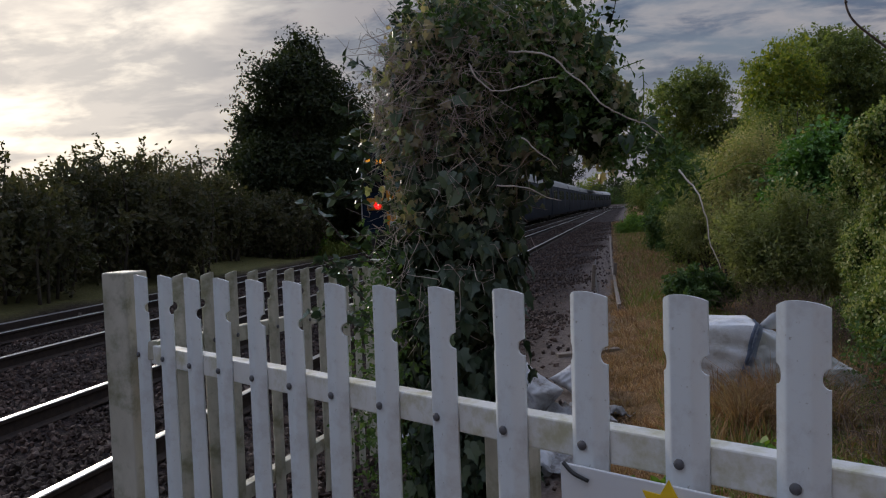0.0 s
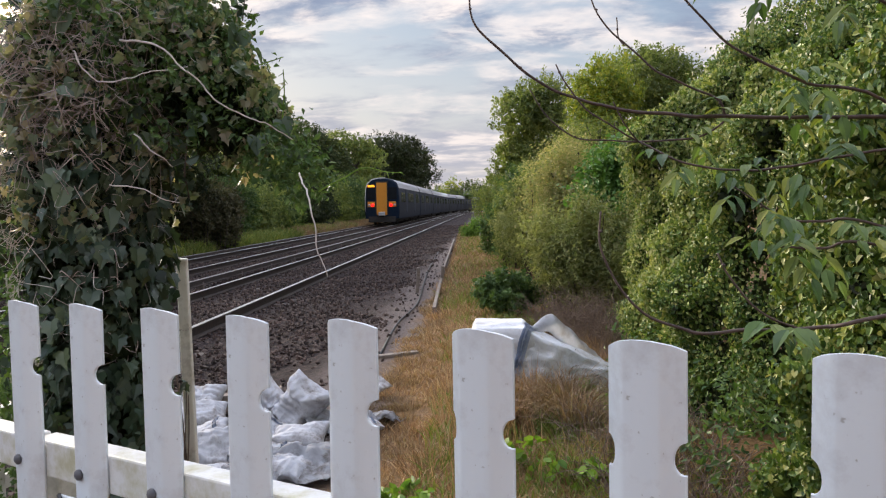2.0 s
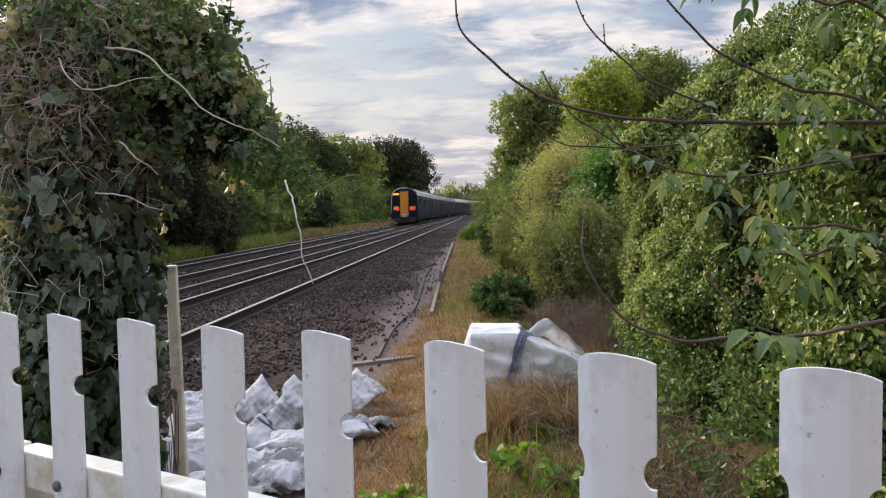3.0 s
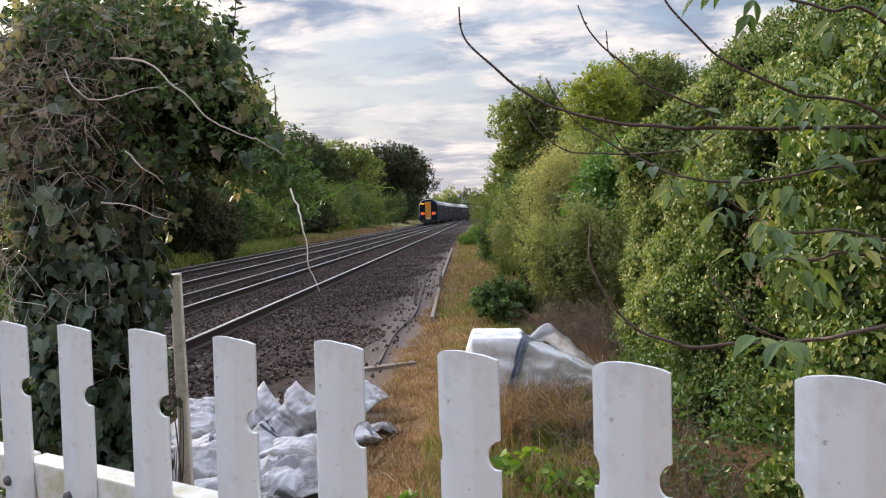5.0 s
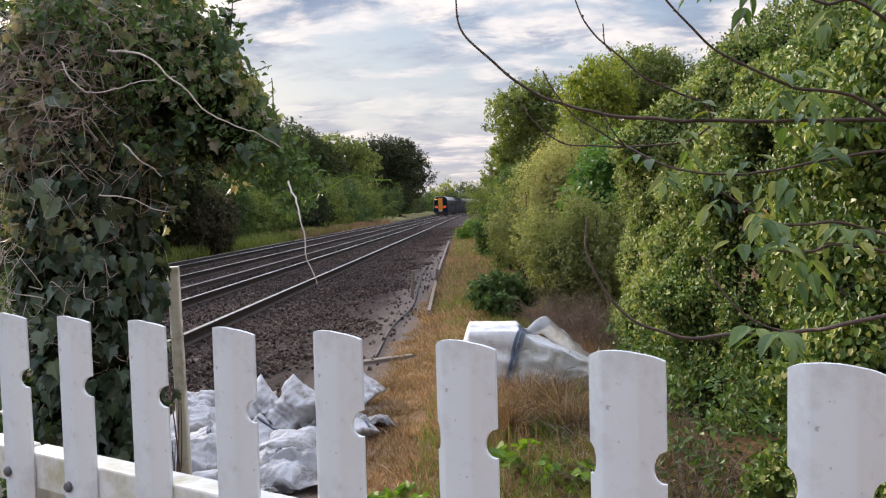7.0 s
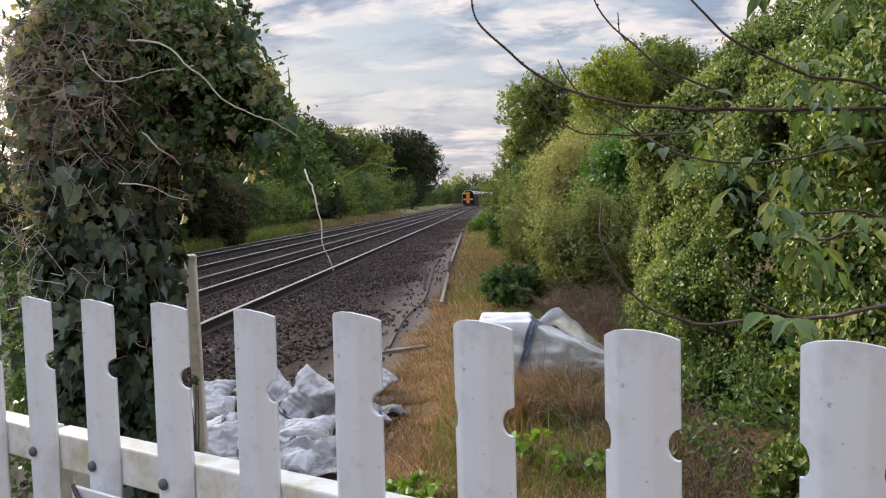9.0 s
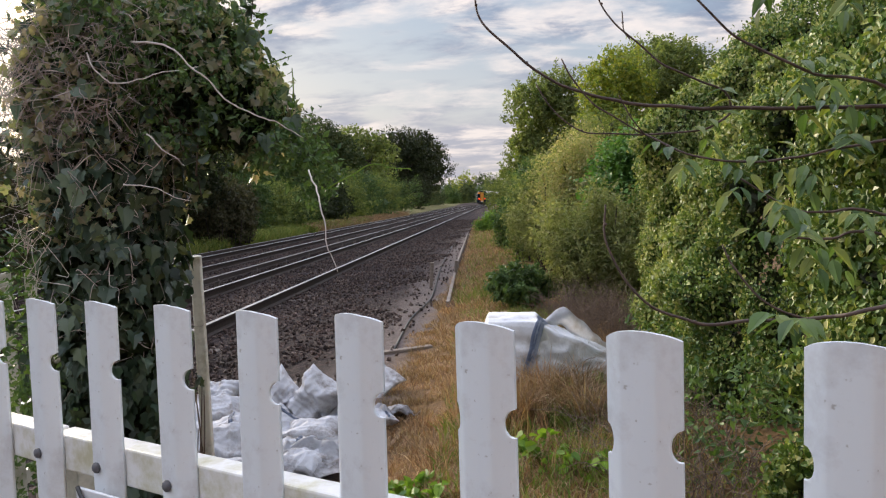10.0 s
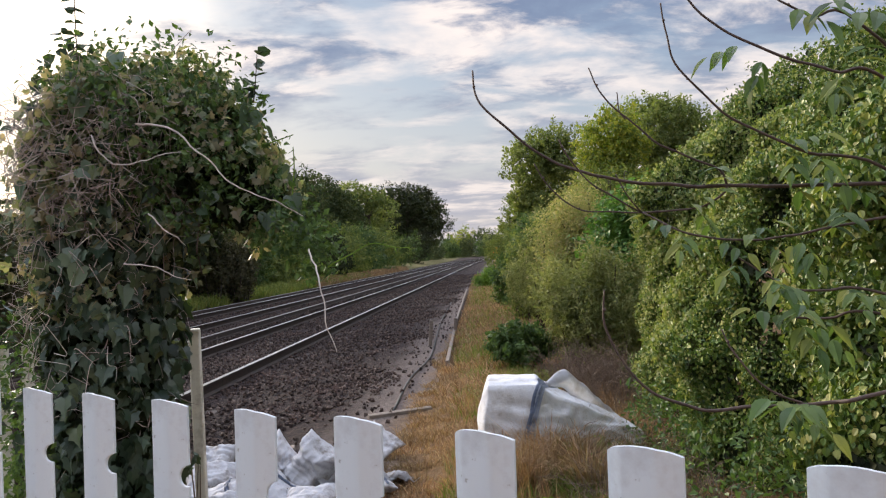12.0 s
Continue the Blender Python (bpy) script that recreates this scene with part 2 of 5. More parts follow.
M_WEED = leaf_mat("bright_weed_leaf", [(0.14, 0.26, 0.03), (0.20, 0.32, 0.05), (0.10, 0.20, 0.05)], 0.5, 0.35, 4.0)
M_STONE = leaf_mat("ballast_stone", [(0.022, 0.015, 0.014), (0.048, 0.032, 0.029), (0.078, 0.053, 0.048), (0.16, 0.125, 0.118)], 0.9, 0.0, 1.0, 0.3)


def ground_mat():
    n = Nodes("ground_earth_grass_and_ballast").rough(0.95, 0.0, 0.2)
    sep = n.t.nodes.new("ShaderNodeSeparateXYZ")
    n.link(n.co, sep.inputs[0])

    def step(f, lo, hi):
        m = n.t.nodes.new("ShaderNodeMapRange")
        m.interpolation_type = "SMOOTHSTEP"
        n.link(f, m.inputs[0])
        m.inputs[1].default_value, m.inputs[2].default_value = lo, hi
        return m.outputs[0]

    def add(a, b, k=1.0):
        m = n.t.nodes.new("ShaderNodeMath")
        m.operation = "MULTIPLY_ADD"
        n.link(b, m.inputs[0])
        m.inputs[1].default_value = k
        n.link(a, m.inputs[2])
        return m.outputs[0]
    wob = n.noise(0.9, 5)
    xw = add(sep.outputs[0], wob, 0.7)
    stone = n.ramp(n.noise(24, 4, 0.7), [(0.30, (0.014, 0.010, 0.009)), (0.52, (0.040, 0.028, 0.026)), (0.72, (0.085, 0.062, 0.058))])
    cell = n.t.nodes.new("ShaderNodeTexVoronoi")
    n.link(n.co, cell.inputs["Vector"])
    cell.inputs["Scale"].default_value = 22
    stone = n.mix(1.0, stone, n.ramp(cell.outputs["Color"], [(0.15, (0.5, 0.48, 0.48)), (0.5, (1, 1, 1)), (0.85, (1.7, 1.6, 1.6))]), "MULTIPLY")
    # shade in the gaps between stones, painted near-black at the cell edges
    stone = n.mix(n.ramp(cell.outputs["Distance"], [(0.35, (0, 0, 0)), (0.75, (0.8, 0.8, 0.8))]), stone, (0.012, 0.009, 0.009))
    dust = n.ramp(n.noise(30, 4, 0.7), [(0.3, (0.085, 0.068, 0.062)), (0.7, (0.21, 0.175, 0.16))])
    straw = n.ramp(n.noise(16, 6, 0.7), [(0.3, (0.10, 0.06, 0.028)), (0.7, (0.33, 0.20, 0.09))])
    green = n.ramp(n.noise(12, 6, 0.7), [(0.3, (0.04, 0.06, 0.018)), (0.7, (0.13, 0.15, 0.05))])
    bank = n.mix(n.ramp(n.noise(1.3, 4), [(0.60, (0, 0, 0)), (0.76, (0.8, 0.8, 0.8))]), straw, green)
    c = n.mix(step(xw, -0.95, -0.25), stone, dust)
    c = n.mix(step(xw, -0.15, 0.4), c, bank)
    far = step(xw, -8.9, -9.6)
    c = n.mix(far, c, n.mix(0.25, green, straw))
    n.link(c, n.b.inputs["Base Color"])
    n.bump(n.noise(22, 5, 0.75), 0.9, 0.05)
    return n.m


M_GROUND = ground_mat()


# ---- building blocks ----
rng = np.random.default_rng(7)
TRACK_A = -3.183          # near track, rail beside the path
GAUGE, SIX = 1.505, 2.138
RAILS = [TRACK_A, TRACK_A - GAUGE, TRACK_A - GAUGE - SIX, TRACK_A - 2 * GAUGE - SIX]
NEAR_C, FAR_C = TRACK_A - GAUGE / 2, TRACK_A - 1.5 * GAUGE - SIX
BEND_FROM, BEND_R = 120.0, 950.0


def bend(y):
    """How far the line has curved to the right at y."""
    return max(0.0, y - BEND_FROM) ** 2 / (2 * BEND_R)


def smooth(v, lo, hi):
    k = min(1, max(0, (v - lo) / (hi - lo)))
    return k * k * (3 - 2 * k)


def ground_z(x, y):
    x0 = x - bend(y)
    z = -0.165 + 0.145 * smooth(x0, -1.9, -0.5) + 0.10 * smooth(x0, -0.4, 0.7) + 0.35 * smooth(x0, 1.4, 4.0)
    z += 0.20 * smooth(-x0, 8.9, 9.8) + 0.4 * smooth(-x0, 10, 14)
    return z


def part(name, bm, material, parent=None, label="", flat=False):
    me = bpy.data.meshes.new(name)
    bm.to_mesh(me)
    bm.free()
    if not flat:
        for p in me.polygons:
            p.use_smooth = True
    me.materials.append(material)
    ob = new(name, me)
    ob.parent = parent
    if label:
        ob["label"] = label
    return ob


def bulk(name, verts, faces, material, parent=None, label="", smooth_shade=False):
    """A big mesh from arrays; every face has the same number of corners."""
    me = bpy.data.meshes.new(name)
    verts, faces = np.asarray(verts, np.float32), np.asarray(faces, np.int32)
    n, k = faces.shape
    me.vertices.add(len(verts))
    me.vertices.foreach_set("co", verts.ravel())
    me.loops.add(n * k)
    me.loops.foreach_set("vertex_index", faces.ravel())
    me.polygons.add(n)
    me.polygons.foreach_set("loop_start", np.arange(n, dtype=np.int32) * k)
    me.polygons.foreach_set("use_smooth", np.full(n, smooth_shade))
    me.update(calc_edges=True)
    me.materials.append(material)
    ob = new(name, me)
    ob.parent = parent
    if label:
        ob["label"] = label
    return ob


def empty(name, at=(0, 0, 0), rz=0.0):
    ob = new(name)
    ob.matrix_world = pose(*at, 0, 0, rz)
    return ob


def box(bm, size, at=(0, 0, 0), bevel=0.0, rz=0.0, m=None):
    r = bmesh.ops.create_cube(bm, size=1.0, matrix=(m or pose(*at, 0, 0, rz)) @ Matrix.Diagonal((*size, 1)))
    if bevel:
        es = {e for v in r["verts"] for e in v.link_edges}
        bmesh.ops.bevel(bm, geom=list(es), offset=bevel, segments=2, affect="EDGES", profile=0.5)
    return bm


def tube(bm, pts, r0, r1, sides=7):
    pts = [Vector(p) for p in pts]
    rings, a = [], None
    for i, p in enumerate(pts):
        d = (pts[min(i + 1, len(pts) - 1)] - pts[max(i - 1, 0)]).normalized()
        a = (a - d * a.dot(d)).normalized() if a and (a - d * a.dot(d)).length > 1e-4 else d.orthogonal().normalized()
        b = d.cross(a)
        r = r0 + (r1 - r0) * i / (len(pts) - 1)
        rings.append([bm.verts.new(p + r * (math.cos(2 * math.pi * k / sides) * a + math.sin(2 * math.pi * k / sides) * b)) for k in range(sides)])
    for a0, b0 in zip(rings, rings[1:]):
        for k in range(sides):
            bm.faces.new((a0[k], a0[(k + 1) % sides], b0[(k + 1) % sides], b0[k]))
    bm.faces.new(rings[0][::-1])
    bm.faces.new(rings[-1])
    return bm


def bezier(pts, n=6):
    """Catmull-Rom points through pts."""
    p = [Vector(q) for q in pts]
    p = [2 * p[0] - p[1]] + p + [2 * p[-1] - p[-2]]
    out = []
    for a, b, c, d in zip(p, p[1:], p[2:], p[3:]):
        for i in range(n):
            t = i / n
            out.append(0.5 * ((2 * b) + (c - a) * t + (2 * a - 5 * b + 4 * c - d) * t * t + (3 * b - a - 3 * c + d) * t ** 3))
    return out + [p[-2]]


# leaf outlines: x across, y along, in units of the leaf's length; triangles
HEART = (np.array([(0, 0), (0.22, -0.13), (0.44, -0.02), (0.47, 0.26), (0.30, 0.60), (0, 1), (-0.30, 0.60), (-0.47, 0.26), (-0.44, -0.02), (-0.22, -0.13)]),
         np.array([(0, 1, 2), (0, 2, 3), (0, 3, 4), (0, 4, 5), (0, 5, 6), (0, 6, 7), (0, 7, 8), (0, 8, 9)]))
LOBED = (np.array([(0, 0.28), (0, 0), (0.2, -0.13), (0.48, 0.04), (0.36, 0.26), (0.43, 0.50), (0.20, 0.58), (0, 1), (-0.20, 0.58), (-0.43, 0.50), (-0.36, 0.26), (-0.48, 0.04), (-0.2, -0.13)]),
         np.array([(0, i, i % 12 + 1) for i in range(1, 13)]))
OVAL = (np.array([(0, 0), (0.30, 0.38), (0, 1), (-0.30, 0.38)]), np.array([(0, 1, 2), (0, 2, 3)]))
ROUND = (np.array([(0, 0), (0.36, 0.25), (0.30, 0.68), (0, 1), (-0.30, 0.68), (-0.36, 0.25)]), np.array([(0, 1, 2), (0, 2, 3), (0, 3, 4), (0, 4, 5)]))
LANCE = (np.array([(0, 0), (0.16, 0.30), (0.12, 0.65), (0, 1), (-0.12, 0.65), (-0.16, 0.30)]), np.array([(0, 1, 2), (0, 2, 3), (0, 3, 4), (0, 4, 5)]))


def unit(a):
    return a / np.maximum(1e-9, np.linalg.norm(a, axis=1, keepdims=True))


def leaf_arrays(p, tip, nor, size, shape, fold=0.35):
    """Vertices and triangles of one leaf at each p."""
    tip = unit(tip)
    side = unit(np.cross(tip, nor))
    nor = np.cross(side, tip)
    xy, tri = shape
    k = len(xy)
    bend_z = fold * np.abs(xy[:, 0]) - 0.18 * xy[:, 1] ** 2
    v = (p[:, None] + size[:, None, None] * (side[:, None] * xy[None, :, :1] + tip[:, None] * xy[None, :, 1:] + nor[:, None] * bend_z[None, :, None]))
    f = (np.arange(len(p)) * k)[:, None, None] + tri[None]
    return v.reshape(-1, 3), f.reshape(-1, 3)


def lumps(p, f, seed):
    r = np.random.default_rng(seed)
    d = unit(r.normal(size=(7, 3))) * f * r.uniform(0.6, 1.8, (7, 1))
    return np.sin(p @ d.T + r.uniform(0, 6.28, 7)).mean(1)


def crown_points(clumps, n, seed, rough=0.3, spray=10, spread=0.16, depth=0.35, gaps=None):
    """Leaf places in sprays round the outside of ellipsoids (x, y, z, rx, ry, rz), with the outward way."""
    r = np.random.default_rng(seed)
    c = np.array(clumps, float)
    area = (c[:, 3] * c[:, 4] + c[:, 3] * c[:, 5] + c[:, 4] * c[:, 5])
    m = max(1, n // spray)
    which = r.choice(len(c), m, p=area / area.sum())
    d = unit(r.normal(size=(m, 3)))
    size = c[which, 3:]
    k = 1.0 - depth * r.random((m, 1)) ** 2
    q = c[which, :3] + d * size * k
    q += d * size * (rough * lumps(q / size.mean(), 3.5, seed))[:, None]
    keep = np.ones(m, bool)
    for i, e in enumerate(c):
        inside = (((q - e[:3]) / e[3:]) ** 2).sum(1) < 0.45
        keep &= ~(inside & (which != i))
    if gaps:
        keep &= lumps(q, gaps[0], seed + 9) + 0.5 * lumps(q, gaps[0] * 2.7, seed + 10) > gaps[1]
    q, d, size = q[keep], d[keep], size[keep]
    grow = unit(d + 0.6 * r.normal(size=d.shape) + (0, 0, 0.25))
    t = r.random((len(q), spray, 1))
    w = spread * size.mean(1)[:, None, None]
    p = q[:, None] + grow[:, None] * t * w * 2.1 + r.normal(size=(len(q), spray, 3)) * w * (0.16 + 0.2 * (1 - t))
    return p.reshape(-1, 3), np.repeat(d, spray, 0)


def foliage(name, clumps, n, leaf, shape, material, parent, seed, floor=None, droop=0.5, label="", **kw):
    r = np.random.default_rng(seed + 1)
    p, d = crown_points(clumps, n, seed, **kw)
    if floor is not None:
        k = p[:, 2] > floor
        p, d = p[k], d[k]
    tip = r.normal(size=p.shape) + 0.5 * d - (0, 0, droop)
    nor = 1.1 * d + 0.55 * r.normal(size=p.shape) + (0, 0, 0.5)
    v, f = leaf_arrays(p, tip, nor, leaf * r.uniform(0.45, 1.35, len(p)), shape)
    return bulk(name, v, f, material, parent, label)


def limbs(bm, base, top, r0, n, reach, seed, sides=7):
    r = random.Random(seed)
    base, top = Vector(base), Vector(top)
    mid = base.lerp(top, 0.5) + Vector((r.uniform(-.1, .1), r.uniform(-.1, .1), 0)) * (top - base).length
    trunk = bezier([base, mid, top], 5)
    tube(bm, trunk, r0, r0 * 0.3, sides)
    for i in range(n):
        s = trunk[int(len(trunk) * r.uniform(0.3, 0.85))]
        a = r.uniform(0, 6.28)
        e = s + Vector((math.cos(a), math.sin(a), r.uniform(0.4, 1.1))) * reach * r.uniform(0.6, 1.0)
        tube(bm, bezier([s, s.lerp(e, 0.5) + Vector((0, 0, -0.08 * reach)), e], 4), r0 * 0.35, r0 * 0.08, 5)
    return bm


def tree(name, label, clumps, n, leaf, shape, material, seed, category="tree", group="", droop=0.5, trunk=True, r0=None, **kw):
    """Clumps are relative to the tree's foot, which is the first three numbers of at."""
    at = kw.pop("at")
    ob = empty(name, at)
    tagged(ob, label, category, group)
    tall = max(c[2] for c in clumps)
    if trunk:
        reach = max(c[3] for c in clumps)
        part("trunk", limbs(bmesh.new(), (0, 0, -0.1), (clumps[0][0] * 0.5, clumps[0][1] * 0.5, tall), r0 or 0.035 * tall + 0.03, 9, reach, seed), M_BARK, ob)
    foliage("crown", clumps, n, leaf, shape, material, ob, seed, floor=0.0, droop=droop, **kw)
    heart = [(x, y, z, a * 0.68, b * 0.68, c * 0.68) for x, y, z, a, b, c in clumps]
    foliage("inner_crown", heart, n // 7, leaf * 2.0, OVAL, material, ob, seed + 500, floor=0.0, rough=0.15, spread=0.3, depth=0.8)
    return ob


def clump_cloud(width, deep, low, high, n, size, seed):
    """Overlapping ellipsoids that fill a crown of that width, depth and height."""
    r = random.Random(seed)
    out = []
    for i in range(n):
        a, k = r.uniform(0, 6.28), math.sqrt(r.random())
        h = r.random()
        pinch = 1.0 - 0.45 * abs(2 * h - 0.8)
        s = size * r.uniform(0.7, 1.3)
        out.append((math.cos(a) * k * width / 2 * pinch, math.sin(a) * k * deep / 2 * pinch, low + h * (high - low), s, s, s * r.uniform(0.7, 0.95)))
    return out


# ---- ground and line ----
def build_ground():
    xs = sorted({*np.arange(-16, 6.01, 0.25).tolist(), -2500, -900, -300, -120, -60, -35, -25, -20, 8, 12, 20, 40, 80, 200, 700, 2500})
    ys = sorted({*np.arange(-3, 26, 0.5).tolist(), *np.arange(26, 120, 3.0).tolist(), *np.arange(120, 420, 8.0).tolist(), -2500, -600, -100, -30, -10, 500, 800, 1500, 3000, 4500})
    v, f = [], []
    for y in ys:
        for x in xs:
            b = bend(min(y, 420.0)) if -30 < x < 10 else 0
            r = noise.noise(Vector((x * 1.3, y * 1.3, 0))) * (0.03 if -60 < x < 40 and y < 200 else 0)
            v.append((x + b, y, ground_z(x + b, min(y, 420.0)) + r if -30 < x < 10 else ground_z(x, 0)))
    n = len(xs)
    for j in range(len(ys) - 1):
        for i in range(n - 1):
            f.append((j * n + i, j * n + i + 1, j * n + n + i + 1, j * n + n + i))
    tagged(bulk("ground", v, f, M_GROUND, smooth_shade=True), "dry grass bank, dusty path and brown stone ballast", "ground", kind="structure")


def sweep(name, profile, offset, y0, y1, material, parent, label="", z=0.0):
    """A bar of that cross-section (x, z) along the line."""
    ys = [y0] + [y for y in np.arange(math.ceil(y0 / 10) * 10, y1, 10.0) if y > y0 + 1] + [y1]
    k = len(profile)
    v = [(offset + bend(y) + px, y, z + pz) for y in ys for px, pz in profile]
    f = [(j * k + i, j * k + (i + 1) % k, (j + 1) * k + (i + 1) % k, (j + 1) * k + i) for j in range(len(ys) - 1) for i in range(k)]
    bm = bmesh.new()
    vs = [bm.verts.new(q) for q in v]
    for q in f:
        bm.faces.new([vs[i] for i in q])
    bm.faces.new(vs[:k])
    bm.faces.new(vs[-k:])
    bmesh.ops.recalc_face_normals(bm, faces=bm.faces)
    return part(name, bm, material, parent, label, flat=True)


def build_tracks():
    foot = [(-0.07, -0.155), (0.07, -0.155), (0.07, -0.145), (0.012, -0.125), (0.010, -0.045), (0.034, -0.032), (0.034, -0.006), (-0.034, -0.006), (-0.034, -0.032), (-0.010, -0.045), (-0.012, -0.125), (-0.07, -0.145)]
    head = [(-0.032, -0.006), (0.032, -0.006), (0.030, -0.001), (0.020, 0.001), (-0.020, 0.001), (-0.030, -0.001)]
    cond = [(-0.06, -0.075), (0.06, -0.075), (0.06, -0.06), (0.036, -0.05), (0.036, 0.044), (-0.036, 0.044), (-0.036, -0.05), (-0.06, -0.06)]
    shoe = [(-0.034, 0.044), (0.034, 0.044), (0.030, 0.051), (-0.030, 0.051)]
    sl = bmesh.new()
    box(sl, (2.5, 0.25, 0.16), bevel=0.02)
    sleeper_mesh = bpy.data.meshes.new("sleeper")
    sl.to_mesh(sleeper_mesh)
    sl.free()
    sleeper_mesh.materials.append(M_CONCRETE)
    pot = bmesh.new()
    bmesh.ops.create_cone(pot, cap_ends=True, segments=8, radius1=0.07, radius2=0.05, depth=0.17)
    pot_mesh = bpy.data.meshes.new("insulator")
    pot.to_mesh(pot_mesh)
    pot.free()
    pot_mesh.materials.append(M_CERAMIC)
    for label, rails, centre, third in (("two bright-topped rusty rails of the near line on sleepers in ballast", RAILS[:2], NEAR_C, -5.354), ("two bright-topped rusty rails of the far line on sleepers in ballast", RAILS[2:], FAR_C, RAILS[3] - 0.42)):
        ob = tagged(empty("railway_track"), label, "railway track", "tracks")
        for x in rails:
            r = sweep("rail", foot, x, -60, 420, M_SHADED_RUST, ob, "rusty steel rail, its colour darkened for shade")
            sweep("running_surface", head, x, -60, 420, M_STEEL, r, "bright polished rail head")
        c = sweep("conductor_rail", cond, third, 7.5, 420, M_SHADED_RUST, ob, "rusty third rail on insulators, its colour darkened for shade")
        sweep("contact_surface", shoe, third, 7.5, 420, M_COND, c, "dull worn top of the third rail")
        for i in range(130):
            y = -8 + i * 0.65
            s = new("sleeper", sleeper_mesh)
            s.parent = ob
            s.location = (centre + bend(y), y, -0.252)
        for i in range(20):
            p = new("insulator", pot_mesh)
            p.parent = ob
            p.location = (third, 8.2 + i * 2.6, -0.1)


def build_ballast():
    """Loose angular stones, densest where the path comes nearest."""
    r = np.random.default_rng(3)
    n = 75000
    y = 2.5 + 62 * r.random(n) ** 2.5
    x = -0.4 - 8.8 * r.random(n) ** 1.15
    edge = x + 0.5 * np.sin(y * 1.1)
    keep = (edge < -1.2) | (r.random(n) < 0.12)
    for rail in RAILS:
        keep &= np.abs(x - rail) > 0.09
    x, y = x[keep], y[keep]
    z = np.array([ground_z(a, b) for a, b in zip(x, y)])
    base = np.array([(1, 0, 0), (-1, 0, 0), (0, 1, 0), (0, -1, 0), (0, 0, 1), (0, 0, -1.0)])
    tri = np.array([(0, 2, 4), (2, 1, 4), (1, 3, 4), (3, 0, 4), (2, 0, 5), (1, 2, 5), (3, 1, 5), (0, 3, 5)])
    m = len(x)
    s = r.uniform(0.016, 0.036, (m, 1, 1)) * r.uniform(0.7, 1.25, (m, 6, 1))
    q = base[None] * s * np.array([1, 1, 0.75])
    a = unit(r.normal(size=(m, 3)))
    b = unit(np.cross(a, r.normal(size=(m, 3))))
    c = np.cross(a, b)
    rot = np.stack([a, b, c], 1)
    v = np.einsum("mki,mij->mkj", q, rot) + np.stack([x, y, z + r.uniform(-0.005, 0.03, m)], 1)[:, None]
    f = (np.arange(m) * 6)[:, None, None] + tri[None]
    tagged(bulk("ballast", v.reshape(-1, 3), f.reshape(-1, 3), M_STONE), "brown and grey angular stone ballast between the rails", "ballast", kind="stuff")


# ---- fences ----
W, D = 0.078, 0.019


def picket_mesh(name, length, material):
    """A convex pale with a sloped, rounded top and a half-round notch in each edge; its top is at z = 0."""
    us = [-1, -0.97, -0.9, -0.8, -0.7, -0.6, -0.5, -0.42, -0.25, -0.1, 0.1, 0.25, 0.42, 0.5, 0.6, 0.7, 0.8, 0.9, 0.97, 1]
    zn, rn = -0.112, 0.0165
    rows = [None] + [-0.03, -0.07] + [zn + rn * math.cos(math.pi * k / 12) for k in range(13)] + [-0.16, -0.22, -0.3, -length]
    bm = bmesh.new()
    rings = []
    for z in rows:
        cut = W / 2
        if z is not None and abs(z - zn) < rn:
            cut -= math.sqrt(rn * rn - (z - zn) ** 2) * 0.6
        ring = []
        for side in (1, -1):
            for u in (us if side > 0 else us[::-1]):
                x = max(-cut, min(cut, u * W / 2))
                top = 0.004 - 0.011 * abs(u) ** 2.6
                y = -D * (1 - max(0.0, (abs(x / (W / 2)) - 0.46) / 0.54) ** 1.1)
                ring.append(bm.verts.new((x, y if side > 0 else y + 0.005, top if z is None else z)))
        rings.append(ring)
    k = len(rings[0])
    for a, b in zip(rings, rings[1:]):
        for i in range(k):
            bm.faces.new((a[i], b[i], b[(i + 1) % k], a[(i + 1) % k]))
    for ring in (rings[0], rings[-1]):
        for i in range(k):
            bm.edges.get((ring[i], ring[(i + 1) % k])).smooth = False
    h = k // 2
    for ring in (rings[0], rings[-1]):
        for i in range(h - 1):
            bm.faces.new((ring[i], ring[i + 1], ring[k - 2 - i], ring[k - 1 - i]))
    bmesh.ops.remove_doubles(bm, verts=bm.verts, dist=0.0002)
    bmesh.ops.recalc_face_normals(bm, faces=bm.faces)
    me = bpy.data.meshes.new(name)
    bm.to_mesh(me)
    bm.free()
    for p in me.polygons:
        p.use_smooth = abs(p.normal.z) < 0.7
    me.materials.append(material)
    return me


def bolt_mesh():
    bm = bmesh.new()
    bmesh.ops.create_uvsphere(bm, u_segments=10, v_segments=6, radius=0.0095, matrix=Matrix.Diagonal((1, 0.65, 1, 1)))
    me = bpy.data.meshes.new("bolt")
    bm.to_mesh(me)
    bm.free()
    for p in me.polygons:
        p.use_smooth = True
    me.materials.append(M_BOLT)
    return me


FENCE_ANGLE, FAR_ANGLE = -29.87, -31.5      # the fence bends slightly at pale 3
FD = Vector((math.cos(radians(FENCE_ANGLE)), math.sin(radians(FENCE_ANGLE)), 0.0215))
FD_FAR = Vector((math.cos(radians(FAR_ANGLE)), math.sin(radians(FAR_ANGLE)), 0.0215))
Q1, Q3, STEP = Vector((-0.598, 1.725, 1.328)), Vector((-0.271, 1.538, 1.336)), 0.1876


def on_fence(i):
    """Top centre of pale number i of the front fence."""
    return Q3 + (FD if i >= 3 else FD_FAR) * (STEP * (i - 3) + W / 2)


